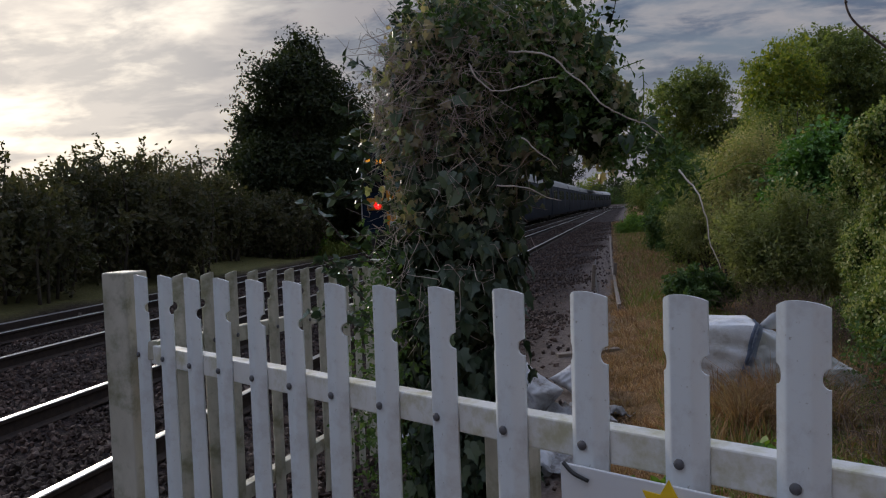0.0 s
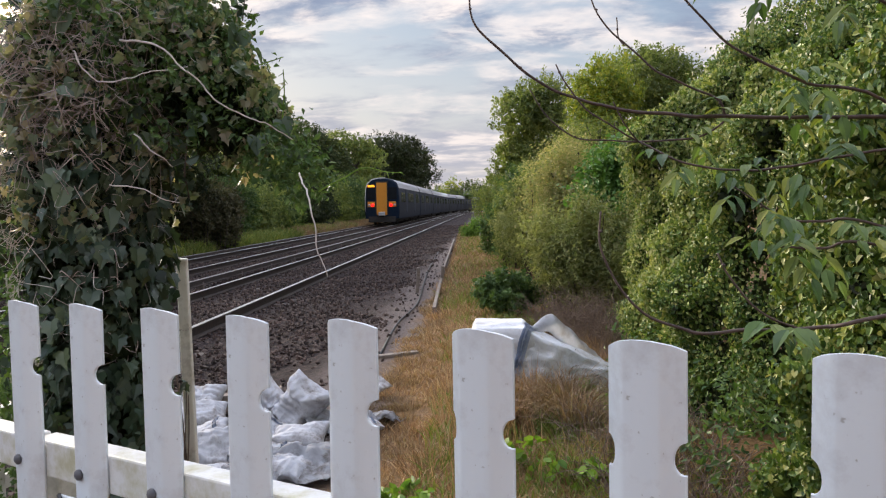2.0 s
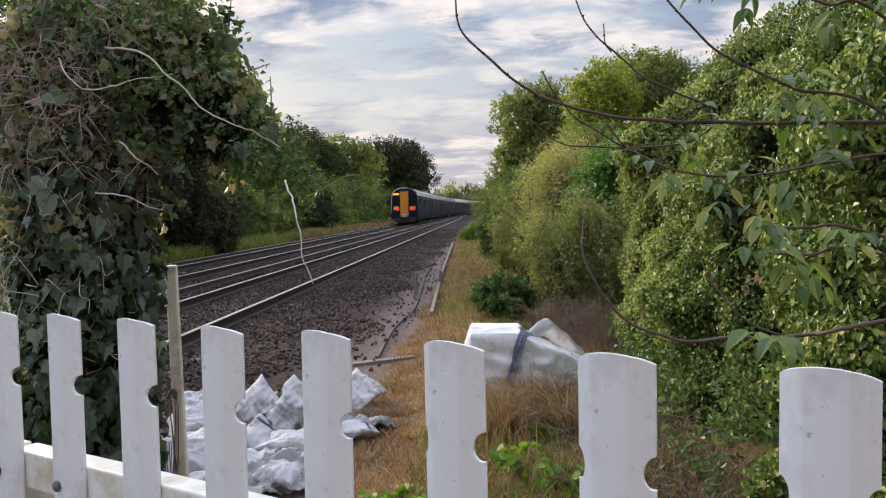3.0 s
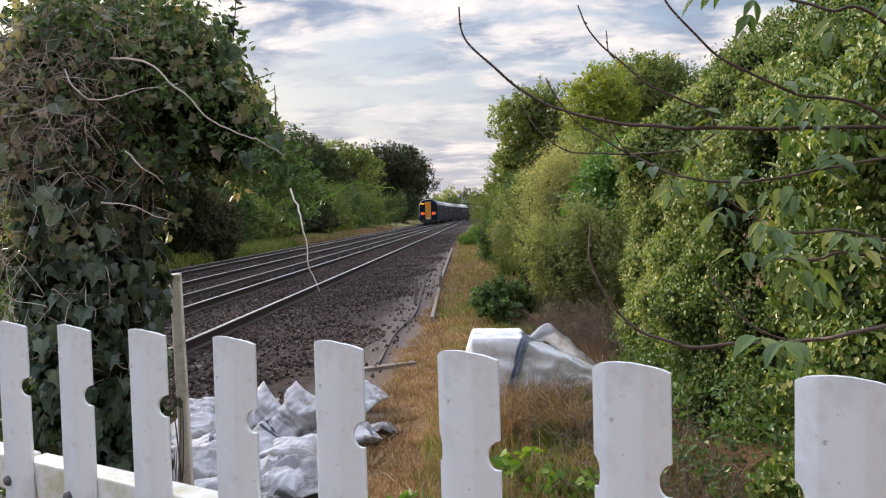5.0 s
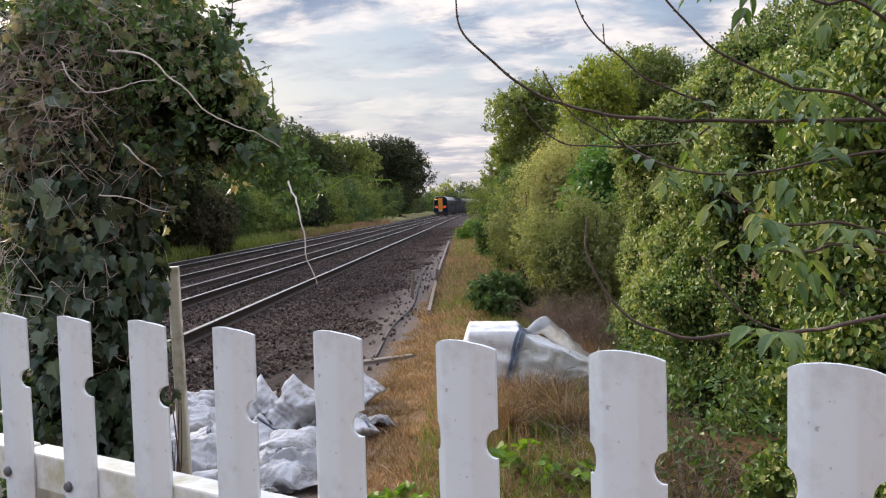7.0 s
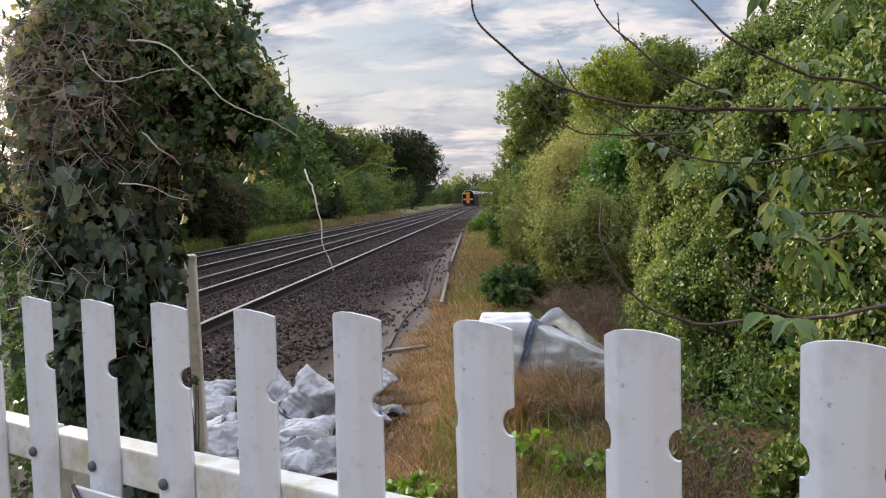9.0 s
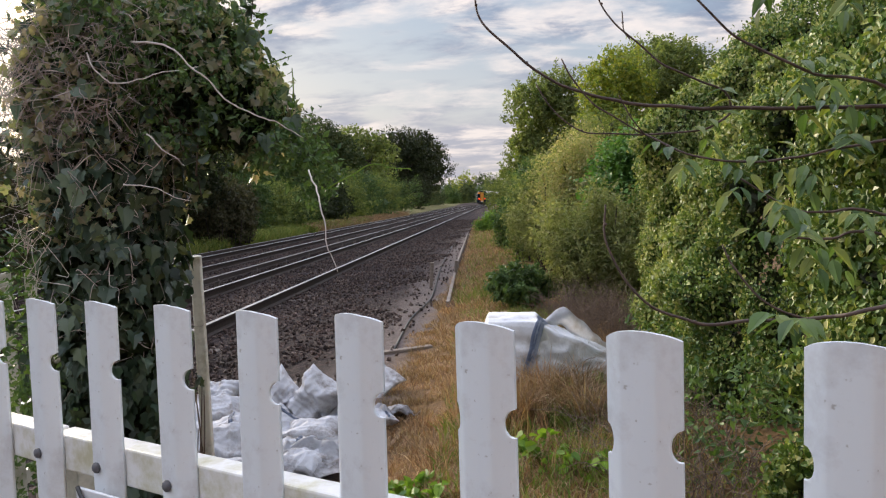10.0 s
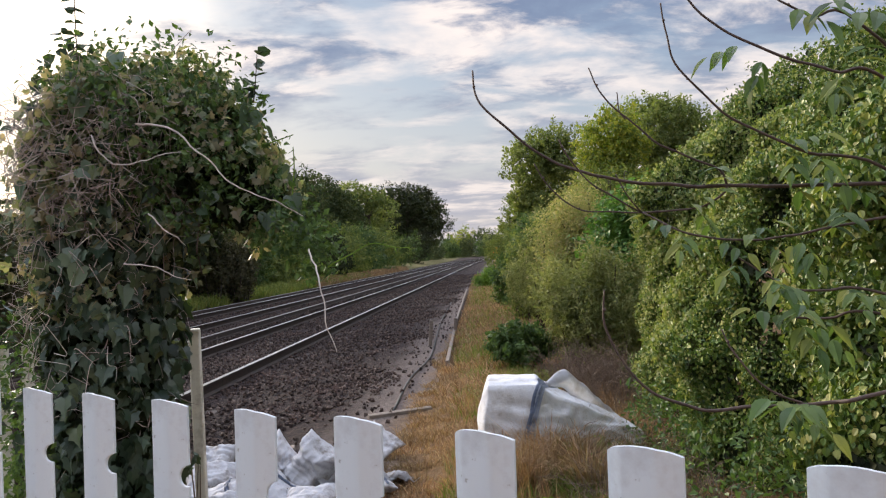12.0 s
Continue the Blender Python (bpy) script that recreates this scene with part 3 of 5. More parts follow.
def build_front_fence():
    ob = tagged(empty("picket_fence", (Q1.x, Q1.y, 0)), "white plastic picket fence with notched pales beside the line", "fence")
    inv = Matrix.Translation((-Q1.x, -Q1.y, 0))
    pale, bolt = picket_mesh("picket", 1.24, M_PICKET), bolt_mesh()
    tilt = random.Random(5)
    for i in range(-6, 15):
        p = on_fence(i)
        k = new("picket", pale)
        k.parent = ob
        k.matrix_local = inv @ pose(p.x, p.y, p.z + tilt.uniform(-.002, .002), 0, tilt.uniform(-.4, .4), (FENCE_ANGLE if i >= 3 else FAR_ANGLE) + tilt.uniform(-2, 2))
        b = new("bolt", bolt)
        b.parent = k
        b.location = (-0.004, -D - 0.003, -0.279)
    for dz, i0, i1, ang in ((-0.279, -6.4, 2.9, FAR_ANGLE), (-0.279, 3.0, 15, FENCE_ANGLE), (-0.98, -6.4, 2.9, FAR_ANGLE), (-0.98, 3.0, 15, FENCE_ANGLE)):
        a, e = on_fence(i0), on_fence(i1)
        bm = bmesh.new()
        mid = (a + e) / 2
        turn = Matrix.Translation((mid.x, mid.y, mid.z + dz)) @ pose(0, 0, 0, 0, 0, ang) @ pose(0, 0, 0, 0, -math.degrees(math.atan(0.0215)), 0) @ pose(0, 0.0285, 0)
        box(bm, ((e - a).length, 0.045, 0.066), bevel=0.004, m=turn)
        r = part("rail", bm, M_RAILTOP, ob, "white rail with yellow-grey lichen on top", flat=True)
        r.matrix_local = inv
    # corner post and one post behind the sheet
    for i, w, top in ((-6.75, 0.11, 0.012), (2.5, 0.09, -0.33), (9.5, 0.09, -0.33)):
        p = on_fence(i)
        bm = bmesh.new()
        off = 0.0 if i < -6 else 0.12
        box(bm, (w, w, p.z + top + 0.3), at=(p.x + 0.494 * off, p.y + 0.869 * off, (p.z + top - 0.3) / 2), bevel=0.006, rz=FENCE_ANGLE if i > 0 else -8)
        r = part("post", bm, M_OLDPICKET, ob, "square weathered cream post", flat=True)
        r.matrix_local = inv


def build_back_fence():
    ob = tagged(empty("picket_fence", (-1.6, 2.5, 0)), "weathered cream plastic picket fence running along the line", "fence")
    pale, bolt = picket_mesh("picket", 1.2, M_OLDPICKET), bolt_mesh()
    r = random.Random(8)
    for i in range(13):
        k = new("picket", pale)
        k.parent = ob
        k.matrix_local = pose(0, i * 0.186 + 0.02, 1.292 - 0.064 * i * 0.186, r.uniform(-.5, .5), r.uniform(-.8, .8), 90 + r.uniform(-3, 3))
        b = new("bolt", bolt)
        b.parent = k
        b.location = (0, -D - 0.002, -0.262)
    for dz in (-0.262, -0.95):
        bm = bmesh.new()
        box(bm, (0.045, 2.55, 0.066), bevel=0.004, m=pose(-0.03, 1.15, 1.292 - 0.064 * 1.15 + dz, -math.degrees(math.atan(0.064)), 0, 0))
        part("rail", bm, M_OLDPICKET, ob, "cream rail grey with algae", flat=True)
    bm = bmesh.new()
    box(bm, (0.09, 0.09, 1.5), at=(-0.06, 2.46, 0.42), bevel=0.006)
    part("post", bm, M_OLDPICKET, ob, "", flat=True)
    # the single post by the ivy
    bm = bmesh.new()
    box(bm, (0.034, 0.045, 1.75), at=(0.006, 0, 0.46), bevel=0.005)
    p = part("fence_post", bm, M_CREAMPOST, None, flat=True)
    p.matrix_world = pose(-0.408, 2.71, 0, 0, -1.0, 12)
    tagged(p, "slim weathered white post beside the ivy-covered stump", "post")


def build_unseen_wall():
    # unseen wall added behind the viewer to block sky light from the pales' right flanks
    bm = bmesh.new()
    box(bm, (6.0, 0.22, 3.9), at=(3.6, -2.4, 1.65), bevel=0.01)
    m = surface("brown_unseen_wall", (0.10, 0.065, 0.05), (0.19, 0.125, 0.095), 9, 0.9, 0.4, 0.006, stain=(0.08, 0.07, 0.06))
    tagged(part("unseen_shade_wall", bm, m, flat=True), "unseen plain brown wall behind the viewer, added to dim the fence", "wall", kind="structure")


def build_sign():
    ob = tagged(empty("sign_sheet"), "white plastic sheet with a yellow star tied to the fence", "sign")
    n = Vector((-0.494, -0.869, 0))
    a, e = on_fence(3.8), on_fence(8.6)
    c = (a + e) / 2 + n * 0.036
    m = Matrix.Translation((c.x, c.y, c.z - 0.585)) @ pose(0, 0, 0, 0, 0, FENCE_ANGLE) @ pose(0, 0, 0, 0, -1.2, 0)
    bm = bmesh.new()
    box(bm, ((e - a).length, 0.006, 0.55), bevel=0.002, m=m)
    part("sheet", bm, M_SIGN, ob, flat=True)
    bm = bmesh.new()
    vs = []
    for k in range(12):
        r = 0.056 if k % 2 == 0 else 0.032
        t = math.pi / 2 + k * math.pi / 6
        vs.append((r * math.cos(t), r * math.sin(t)))
    s = on_fence(4.93) + n * 0.0405
    sm = Matrix.Translation((s.x, s.y, s.z - 0.356)) @ pose(0, 0, 0, 0, 0, FENCE_ANGLE)
    front = [bm.verts.new(sm @ Vector((x, -0.001, z))) for x, z in vs]
    rear = [bm.verts.new(sm @ Vector((x, 0.001, z))) for x, z in vs]
    cf = bm.verts.new(sm @ Vector((0, -0.001, 0)))
    for i in range(12):
        bm.faces.new((front[i], front[(i + 1) % 12], cf))
        bm.faces.new((front[i], rear[i], rear[(i + 1) % 12], front[(i + 1) % 12]))
    part("star", bm, M_STAR, ob, "yellow printed star", flat=True)
    t = on_fence(4.0) + n * 0.044
    bm = bmesh.new()
    tm = Matrix.Translation((t.x, t.y, t.z - 0.318)) @ pose(0, 0, 0, 0, 0, FENCE_ANGLE)
    tube(bm, bezier([tm @ Vector(q) for q in ((-0.035, 0.004, 0.008), (-0.01, -0.003, -0.004), (0.022, -0.003, -0.012))], 4), 0.004, 0.0035, 6)
    part("cable_tie", bm, M_BLACK, ob, "black cable tie")


# ---- ivy-covered stump ----
def build_ivy_stump():
    ob = tagged(empty("ivy_stump", (-0.5, 2.3, 0)), "dead tree stump smothered in dark ivy and pale dead vines", "tree")
    bm = tube(bmesh.new(), bezier([(-0.02, 0.02, -0.2), (-0.03, 0.03, 0.8), (0.0, 0.03, 1.5), (0.06, 0.02, 1.85)], 6), 0.09, 0.05, 10)
    tube(bm, bezier([(-0.01, 0.03, 1.4), (0.18, 0.03, 1.7), (0.4, 0.02, 1.78)], 5), 0.04, 0.015, 8)
    part("trunk", bm, M_BARK, ob)
    column = [(-0.012, 0, 0.15 + 0.24 * i, 0.160, 0.15, 0.22) for i in range(6)]
    head = [(0.01, 0, 1.62, 0.165, 0.17, 0.2), (0.02, 0, 1.86, 0.18, 0.19, 0.17), (0.10, 0, 1.95, 0.19, 0.17, 0.12), (0.23, 0, 1.88, 0.17, 0.16, 0.15), (0.33, 0, 1.79, 0.12, 0.13, 0.13), (-0.06, 0, 1.76, 0.10, 0.14, 0.18), (-0.02, 0.02, 2.02, 0.13, 0.13, 0.08), (0.42, -0.02, 1.74, 0.08, 0.09, 0.09)]
    body = column + head
    # broad leaves hang shingle-like down the column, smaller ones crowd the head
    r = np.random.default_rng(21)
    p, d = crown_points(column + head[:2], 7500, 21, rough=0.35, spray=3, spread=0.2, depth=0.3)
    v, f = leaf_arrays(p, r.normal(size=p.shape) * 0.45 + 0.35 * d - (0, 0, 1.0), d + 0.38 * r.normal(size=p.shape) + (0, 0, 0.25), 0.040 * r.uniform(0.5, 1.5, len(p)), LOBED)
    bulk("ivy_leaves", v, f, M_IVY, ob, "dark green lobed ivy leaves")
    p, d = crown_points(head, 12000, 22, rough=0.5, spray=6, spread=0.34, depth=0.45, gaps=(9.0, -0.16))
    v, f = leaf_arrays(p, r.normal(size=p.shape) * 0.8 + 0.3 * d - (0, 0, 0.6), d + 0.6 * r.normal(size=p.shape) + (0, 0, 0.3), 0.024 * r.uniform(0.5, 1.5, len(p)), LOBED)
    bulk("small_ivy_leaves", v, f, M_HAZEIVY, ob, "small crowded ivy leaves")
    p, d = crown_points(head[:6], 170, 25, rough=0.3, spray=1, depth=0.05)
    v, f = leaf_arrays(p + 0.03 * d, r.normal(size=p.shape) * 0.5 + 0.3 * d - (0, 0, 1.0), d + 0.3 * r.normal(size=p.shape) + (0, 0, 0.5), 0.056 * r.uniform(0.7, 1.3, len(p)), HEART)
    bulk("large_ivy_leaves", v, f, M_GREYIVY, ob, "broad grey-green ivy leaves")
    # dark core leaves: the shade inside the ivy is put into their colour
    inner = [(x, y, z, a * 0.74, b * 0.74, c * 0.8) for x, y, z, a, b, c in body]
    foliage("shade_inner_ivy", inner, 9000, 0.055, LOBED, M_DARKTREE_AND_SHADE, ob, 22, droop=1.0, rough=0.1, spray=6, spread=0.2, depth=0.8)
    small = [(0.50, -0.06, 1.70, 0.07, 0.06, 0.06), (0.55, -0.1, 1.63, 0.08, 0.06, 0.045), (0.62, -0.11, 1.585, 0.06, 0.05, 0.03), (0.60, -0.1, 1.555, 0.05, 0.04, 0.025), (0.18, -0.10, 1.99, 0.20, 0.12, 0.07), (0.36, -0.06, 1.87, 0.10, 0.1, 0.09), (0.28, -0.14, 1.80, 0.10, 0.05, 0.12), (0.1, -0.16, 1.90, 0.12, 0.05, 0.10), (-0.2, 0, 1.1, 0.07, 0.12, 0.25), (-0.2, 0, 0.8, 0.07, 0.12, 0.2)]
    foliage("bramble_leaves", small, 9500, 0.021, OVAL, M_BRAMBLE, ob, 23, droop=0.4, rough=0.5, spray=7, spread=0.55, label="small fresh green bramble leaves")
    # shoots that stand out of the top
    bm = bmesh.new()
    r = random.Random(9)
    lp, lt = [], []
    for x0, top in ((-0.03, 2.36), (-0.06, 2.2), (0.0, 2.16), (-0.12, 2.12)):
        c = bezier([(x0, -0.08, 1.95), (x0 + r.uniform(-.02, .02), -0.09, (1.95 + top) / 2), (x0 + r.uniform(-.02, .02), -0.09, top)], 6)
        tube(bm, c, 0.0025, 0.001, 5)
        for q in c[3:]:
            for side in (-1, 1):
                lp.append(q)
                lt.append((side, r.uniform(-.4, .4), r.uniform(-.25, .35)))
    for i in range(46):
        a = r.uniform(-2.6, 0.6)
        s = Vector((r.uniform(-0.35, 0.5), r.uniform(-0.2, 0.2), r.uniform(1.5, 2.0)))
        if i < 22:
            s = Vector((r.uniform(-0.36, -0.18), r.uniform(-0.15, 0.15), r.uniform(1.05, 1.95)))
            e = s + Vector((-r.uniform(0.05, 0.17), r.uniform(-.05, .05), r.uniform(-0.03, 0.14)))
        else:
            e = s + Vector((r.uniform(-.06, .08), r.uniform(-.05, .05), r.uniform(0.06, 0.17)))
        c = bezier([s, s.lerp(e, .5) + Vector((0, 0, r.uniform(-.02, .02))), e], 4)
        tube(bm, c, 0.0022, 0.001, 4)
        for q in c[2:]:
            for _ in range(2):
                lp.append(q)
                lt.append((r.uniform(-1, 1), r.uniform(-1, 1), r.uniform(-.6, .6)))
    tagged(part("shoot", bm, M_TWIG, ob, "thin brown shoots"), kind="stuff")
    lp, lt = np.array([tuple(q) for q in lp]), np.array(lt)
    v, f = leaf_arrays(lp, lt, np.random.default_rng(2).normal(size=lp.shape) + (0, 0, 1), np.random.default_rng(3).uniform(0.02, 0.045, len(lp)), ROUND)
    bulk("shoot_leaves", v, f, M_IVY, ob)
    # three broad leaves that hang from the tip
    p = np.array([(0.055, 2.2, 1.725), (0.072, 2.2, 1.66), (-0.003, 2.17, 1.68)]) - (-0.5, 2.3, 0)
    v, f = leaf_arrays(p, np.array([(0.45, -0.2, -1), (0.55, -0.2, -0.8), (0.1, -0.3, -1)]), np.array([(0.5, -1, 0.3), (-0.6, -1, 0.4), (0.3, -1, 0.5)]), np.array([0.055, 0.055, 0.05]), HEART)
    bulk("hanging_leaf", v, f, M_IVY, ob, "broad grey-green ivy leaf at the tip")
    # pale dead vines, a few long ones and a tangle
    here = Matrix.Translation((0.5, -2.3, 0))
    for pts, rad in (([(-0.3, 2.06, 1.91), (-0.2, 2.03, 1.89), (-0.12, 2.03, 1.82), (-0.03, 2.05, 1.74), (0.06, 2.1, 1.7), (0.1, 2.15, 1.67)], 0.0036),
                     ([(-0.40, 2.03, 1.88), (-0.37, 2.02, 1.83), (-0.32, 2.02, 1.80), (-0.24, 2.02, 1.82), (-0.13, 2.05, 1.84)], 0.003),
                     ([(-0.27, 2.05, 1.68), (-0.22, 2.04, 1.64), (-0.18, 2.06, 1.60)], 0.0028),
                     ([(-0.34, 2.06, 1.56), (-0.26, 2.05, 1.55), (-0.17, 2.07, 1.51)], 0.0026),
                     ([(0.13, 2.08, 1.58), (0.168, 2.0, 1.52), (0.183, 1.98, 1.46), (0.193, 1.97, 1.39), (0.215, 1.97, 1.335)], 0.003)):
        bm = bmesh.new()
        tube(bm, [here @ (q + noise.noise_vector(q * 22) * 0.006 + noise.noise_vector(q * 60) * 0.003) for q in bezier(pts, 9)], rad * 0.8, rad * 0.35, 6)
        part("dead_vine", bm, M_DEADVINE, ob, "pale bare vine stem")
    for pts in ([(0.17, 2.10, 1.535), (0.23, 2.08, 1.565), (0.29, 2.07, 1.59), (0.34, 2.07, 1.582), (0.385, 2.07, 1.578)], [(0.04, 2.26, 1.70), (0.05, 2.26, 1.81), (0.048, 2.26, 1.865)], [(-0.06, 2.26, 1.87), (0.0, 2.26, 1.885), (0.05, 2.26, 1.90)]):
        bm = bmesh.new()
        c = [here @ (q + noise.noise_vector(q * 25) * 0.004) for q in bezier(pts, 6)]
        tube(bm, c, 0.0022, 0.0013, 5)
        for q in c[3::2]:
            tube(bm, [q, q + Vector((r.uniform(-.014, .014), -0.006, r.uniform(-.018, .018)))], 0.0016, 0.0008, 4)
        part("green_shoot", bm, M_WEED, ob, "fresh green bramble shoot")
    bm = bmesh.new()
    tangle = bmesh.new()
    for i in range(1300):
        c = (column[5:] + head[:3] + [head[5]] * 5 + [head[1]] * 4)[r.randrange(13)]
        a, h = r.uniform(math.pi * 0.95, math.pi * 2.0), r.uniform(-0.9, 0.9)
        w = math.sqrt(1 - h * h)
        k = r.uniform(1.10, 1.36)
        s = Vector((c[0] + math.cos(a) * w * c[3] * k, c[1] + math.sin(a) * w * c[4] * k, c[2] + h * c[5] * k))
        d = Vector((r.uniform(-1, 1), r.uniform(-.5, .1), r.uniform(-1, .7))).normalized() * r.uniform(0.05, 0.17)
        j = Vector((r.uniform(-1, 1), r.uniform(-1, 0.3), r.uniform(-1, 1))) * 0.035
        tube(tangle if i % 3 else bm, bezier([s, s + d * 0.35 + j, s + d * 0.75 - j, s + d], 3), r.uniform(0.0008, 0.0018), 0.0005, 4)
    tagged(part("pale_tangle", bm, M_DEADVINE, ob, "thin pale curled stems"), kind="stuff")
    bm = tangle
    climb = bmesh.new()
    for i in range(9):
        x0 = r.uniform(0.045, 0.085)
        pts = [(x0 + 0.014 * math.sin(k * 1.3 + i), 0.385 + r.uniform(-.012, .008), -0.1 + 0.17 * k) for k in range(r.randrange(5, 9))]
        tube(climb, bezier(pts, 4), r.uniform(0.002, 0.005), 0.0015, 5)
    part("climbing_stem", climb, M_DEADTWIG, ob, "brown ivy stems against the post")
    tagged(part("vine_tangle", bm, M_DRYVINE, ob, "tangle of thin dry brown vine stems"), kind="stuff")


# ---- branches over the path ----
def build_elder():
    ob = tagged(empty("elder_bush", (2.3, 2.6, 0)), "elder bush with long bare arching branches and few leaves", "bush")
    here = Matrix.Translation((-2.3, -2.6, 0))
    runs = [([(.55, 2.2, 2.04), (.56, 2.19, 1.96), (.63, 2.19, 1.885), (.75, 2.2, 1.79), (.88, 2.2, 1.745), (1.0, 2.21, 1.725), (1.2, 2.23, 1.712), (1.62, 2.27, 1.705), (2.0, 2.36, 1.69), (2.3, 2.6, 1.3)], 0.0028, 0.0095),
            ([(.85, 2.2, 2.03), (.89, 2.2, 1.95), (.97, 2.2, 1.87), (1.04, 2.2, 1.815), (1.17, 2.22, 1.76), (1.2, 2.23, 1.712)], 0.0022, 0.005),
            ([(.92, 2.2, 1.965), (.925, 2.2, 1.915), (.94, 2.2, 1.89)], 0.0018, 0.0028),
            ([(1.04, 2.2, 2.19), (1.05, 2.2, 2.11), (1.07, 2.2, 2.03), (1.15, 2.2, 1.94), (1.22, 2.21, 1.88), (1.34, 2.22, 1.82), (1.41, 2.23, 1.79), (1.65, 2.26, 1.72), (2.2, 2.55, 1.3)], 0.0024, 0.007),
            ([(.70, 2.17, 1.785), (.74, 2.17, 1.72), (.79, 2.17, 1.675), (.85, 2.17, 1.655), (.98, 2.18, 1.65), (1.06, 2.19, 1.653), (1.13, 2.2, 1.66), (1.185, 2.22, 1.69), (1.2, 2.23, 1.712)], 0.0018, 0.0045),
            ([(.76, 2.13, 1.84), (.78, 2.13, 1.80), (.83, 2.14, 1.735), (.89, 2.15, 1.69), (.97, 2.17, 1.65)], 0.0022, 0.0035),
            ([(.90, 2.13, 1.745), (.93, 2.14, 1.69), (.97, 2.17, 1.65)], 0.0018, 0.003),
            ([(.97, 2.17, 1.65), (1.06, 2.12, 1.595), (1.2, 2.12, 1.57), (1.33, 2.13, 1.58), (1.6, 2.16, 1.62), (1.9, 2.3, 1.6), (2.2, 2.5, 1.3)], 0.0028, 0.006),
            ([(.80, 1.66, 1.48), (.80, 1.66, 1.415), (.83, 1.66, 1.345), (.88, 1.66, 1.285), (.95, 1.66, 1.258), (.99, 1.66, 1.25), (1.08, 1.67, 1.252), (1.21, 1.68, 1.255), (1.36, 1.7, 1.275), (2.2, 2.4, 1.25)], 0.0022, 0.0065),
            ([(1.02, 1.68, 1.40), (1.04, 1.67, 1.355), (1.09, 1.67, 1.29), (1.17, 1.68, 1.254)], 0.0018, 0.0035),
            ([(1.24, 1.98, 1.39), (1.35, 1.99, 1.385), (1.48, 2.0, 1.39), (2.2, 2.4, 1.2)], 0.0028, 0.006),
            ([(1.16, 2.05, 1.53), (1.28, 2.05, 1.455), (1.37, 2.06, 1.445), (1.52, 2.07, 1.43), (2.2, 2.4, 1.2)], 0.0026, 0.006),
            ([(1.05, 2.15, 2.25), (1.13, 2.15, 2.14), (1.25, 2.13, 2.05), (1.42, 2.1, 1.97), (1.56, 2.1, 1.93), (2.2, 2.5, 1.5)], 0.003, 0.007),
            ([(1.13, 1.71, 2.05), (1.22, 1.72, 2.0), (1.36, 1.74, 1.95), (2.1, 2.3, 1.5)], 0.002, 0.006)]
    r = random.Random(12)
    nodes = []
    for pts, a, b in runs:
        bm = bmesh.new()
        c = [here @ q for q in bezier(pts, 7)]
        tube(bm, [q + noise.noise_vector(q * 14) * 0.004 for q in c], a * 0.85, b * 0.68, 7)
        for p in c[4::13]:
            bmesh.ops.create_icosphere(bm, subdivisions=1, radius=a * 1.1 + 0.0015, matrix=Matrix.Translation(p))
        part("branch", bm, M_TWIG, ob)
        nodes.append(c)
    bm = bmesh.new()
    for p in ((-0.1, -0.2, 1.25), (0.1, 0, 1.5), (-0.1, -0.1, 1.2)):
        tube(bm, bezier([(0, 0, -0.1), (0.05, 0, 0.6), p], 5), 0.03, 0.012, 8)
    part("stem", bm, M_BARK, ob)
    # opposite leaflets on the leafy branches
    lp, lt, ln, ls = [], [], [], []
    for k, frac, many in ((7, 0.15, 9), (10, 0.0, 6), (11, 0.0, 7), (12, 0.3, 5), (0, 0.6, 4), (3, 0.6, 4), (4, 0.6, 2), (8, 0.7, 3), (13, 0.0, 4)):
        c = nodes[k]
        for i in range(many):
            p = c[int(len(c) * (frac + (0.8 - frac) * r.random()))]
            way = Vector((r.uniform(-1, 0.6), r.uniform(-1, 0.3), r.uniform(-0.7, 0.4))).normalized()
            side = way.cross(Vector((0, 0, 1))).normalized()
            for j, (f, s) in enumerate(((0.03, 1), (0.03, -1), (0.065, 1), (0.065, -1), (0.10, 0))):
                lp.append(tuple(p + way * f))
                lt.append(tuple(way * (0.5 if s else 1) + side * s * 0.9 + Vector((0, 0, -0.55))))
                ln.append((r.uniform(-.3, .3), r.uniform(-.6, .1), 1))
                ls.append(r.uniform(0.04, 0.07))
    v, f = leaf_arrays(np.array(lp), np.array(lt), np.array(ln), np.array(ls), (np.array([(0, 0), (0.13, 0.12), (0.21, 0.32), (0.20, 0.52), (0.11, 0.78), (0, 1.05), (-0.11, 0.78), (-0.20, 0.52), (-0.21, 0.32), (-0.13, 0.12), (0, 0.45)]), np.array([(10, i, (i + 1) % 10) for i in range(10)])))
    bulk("leaves", v, f, M_ELDER, ob, "drooping green elder leaflets")


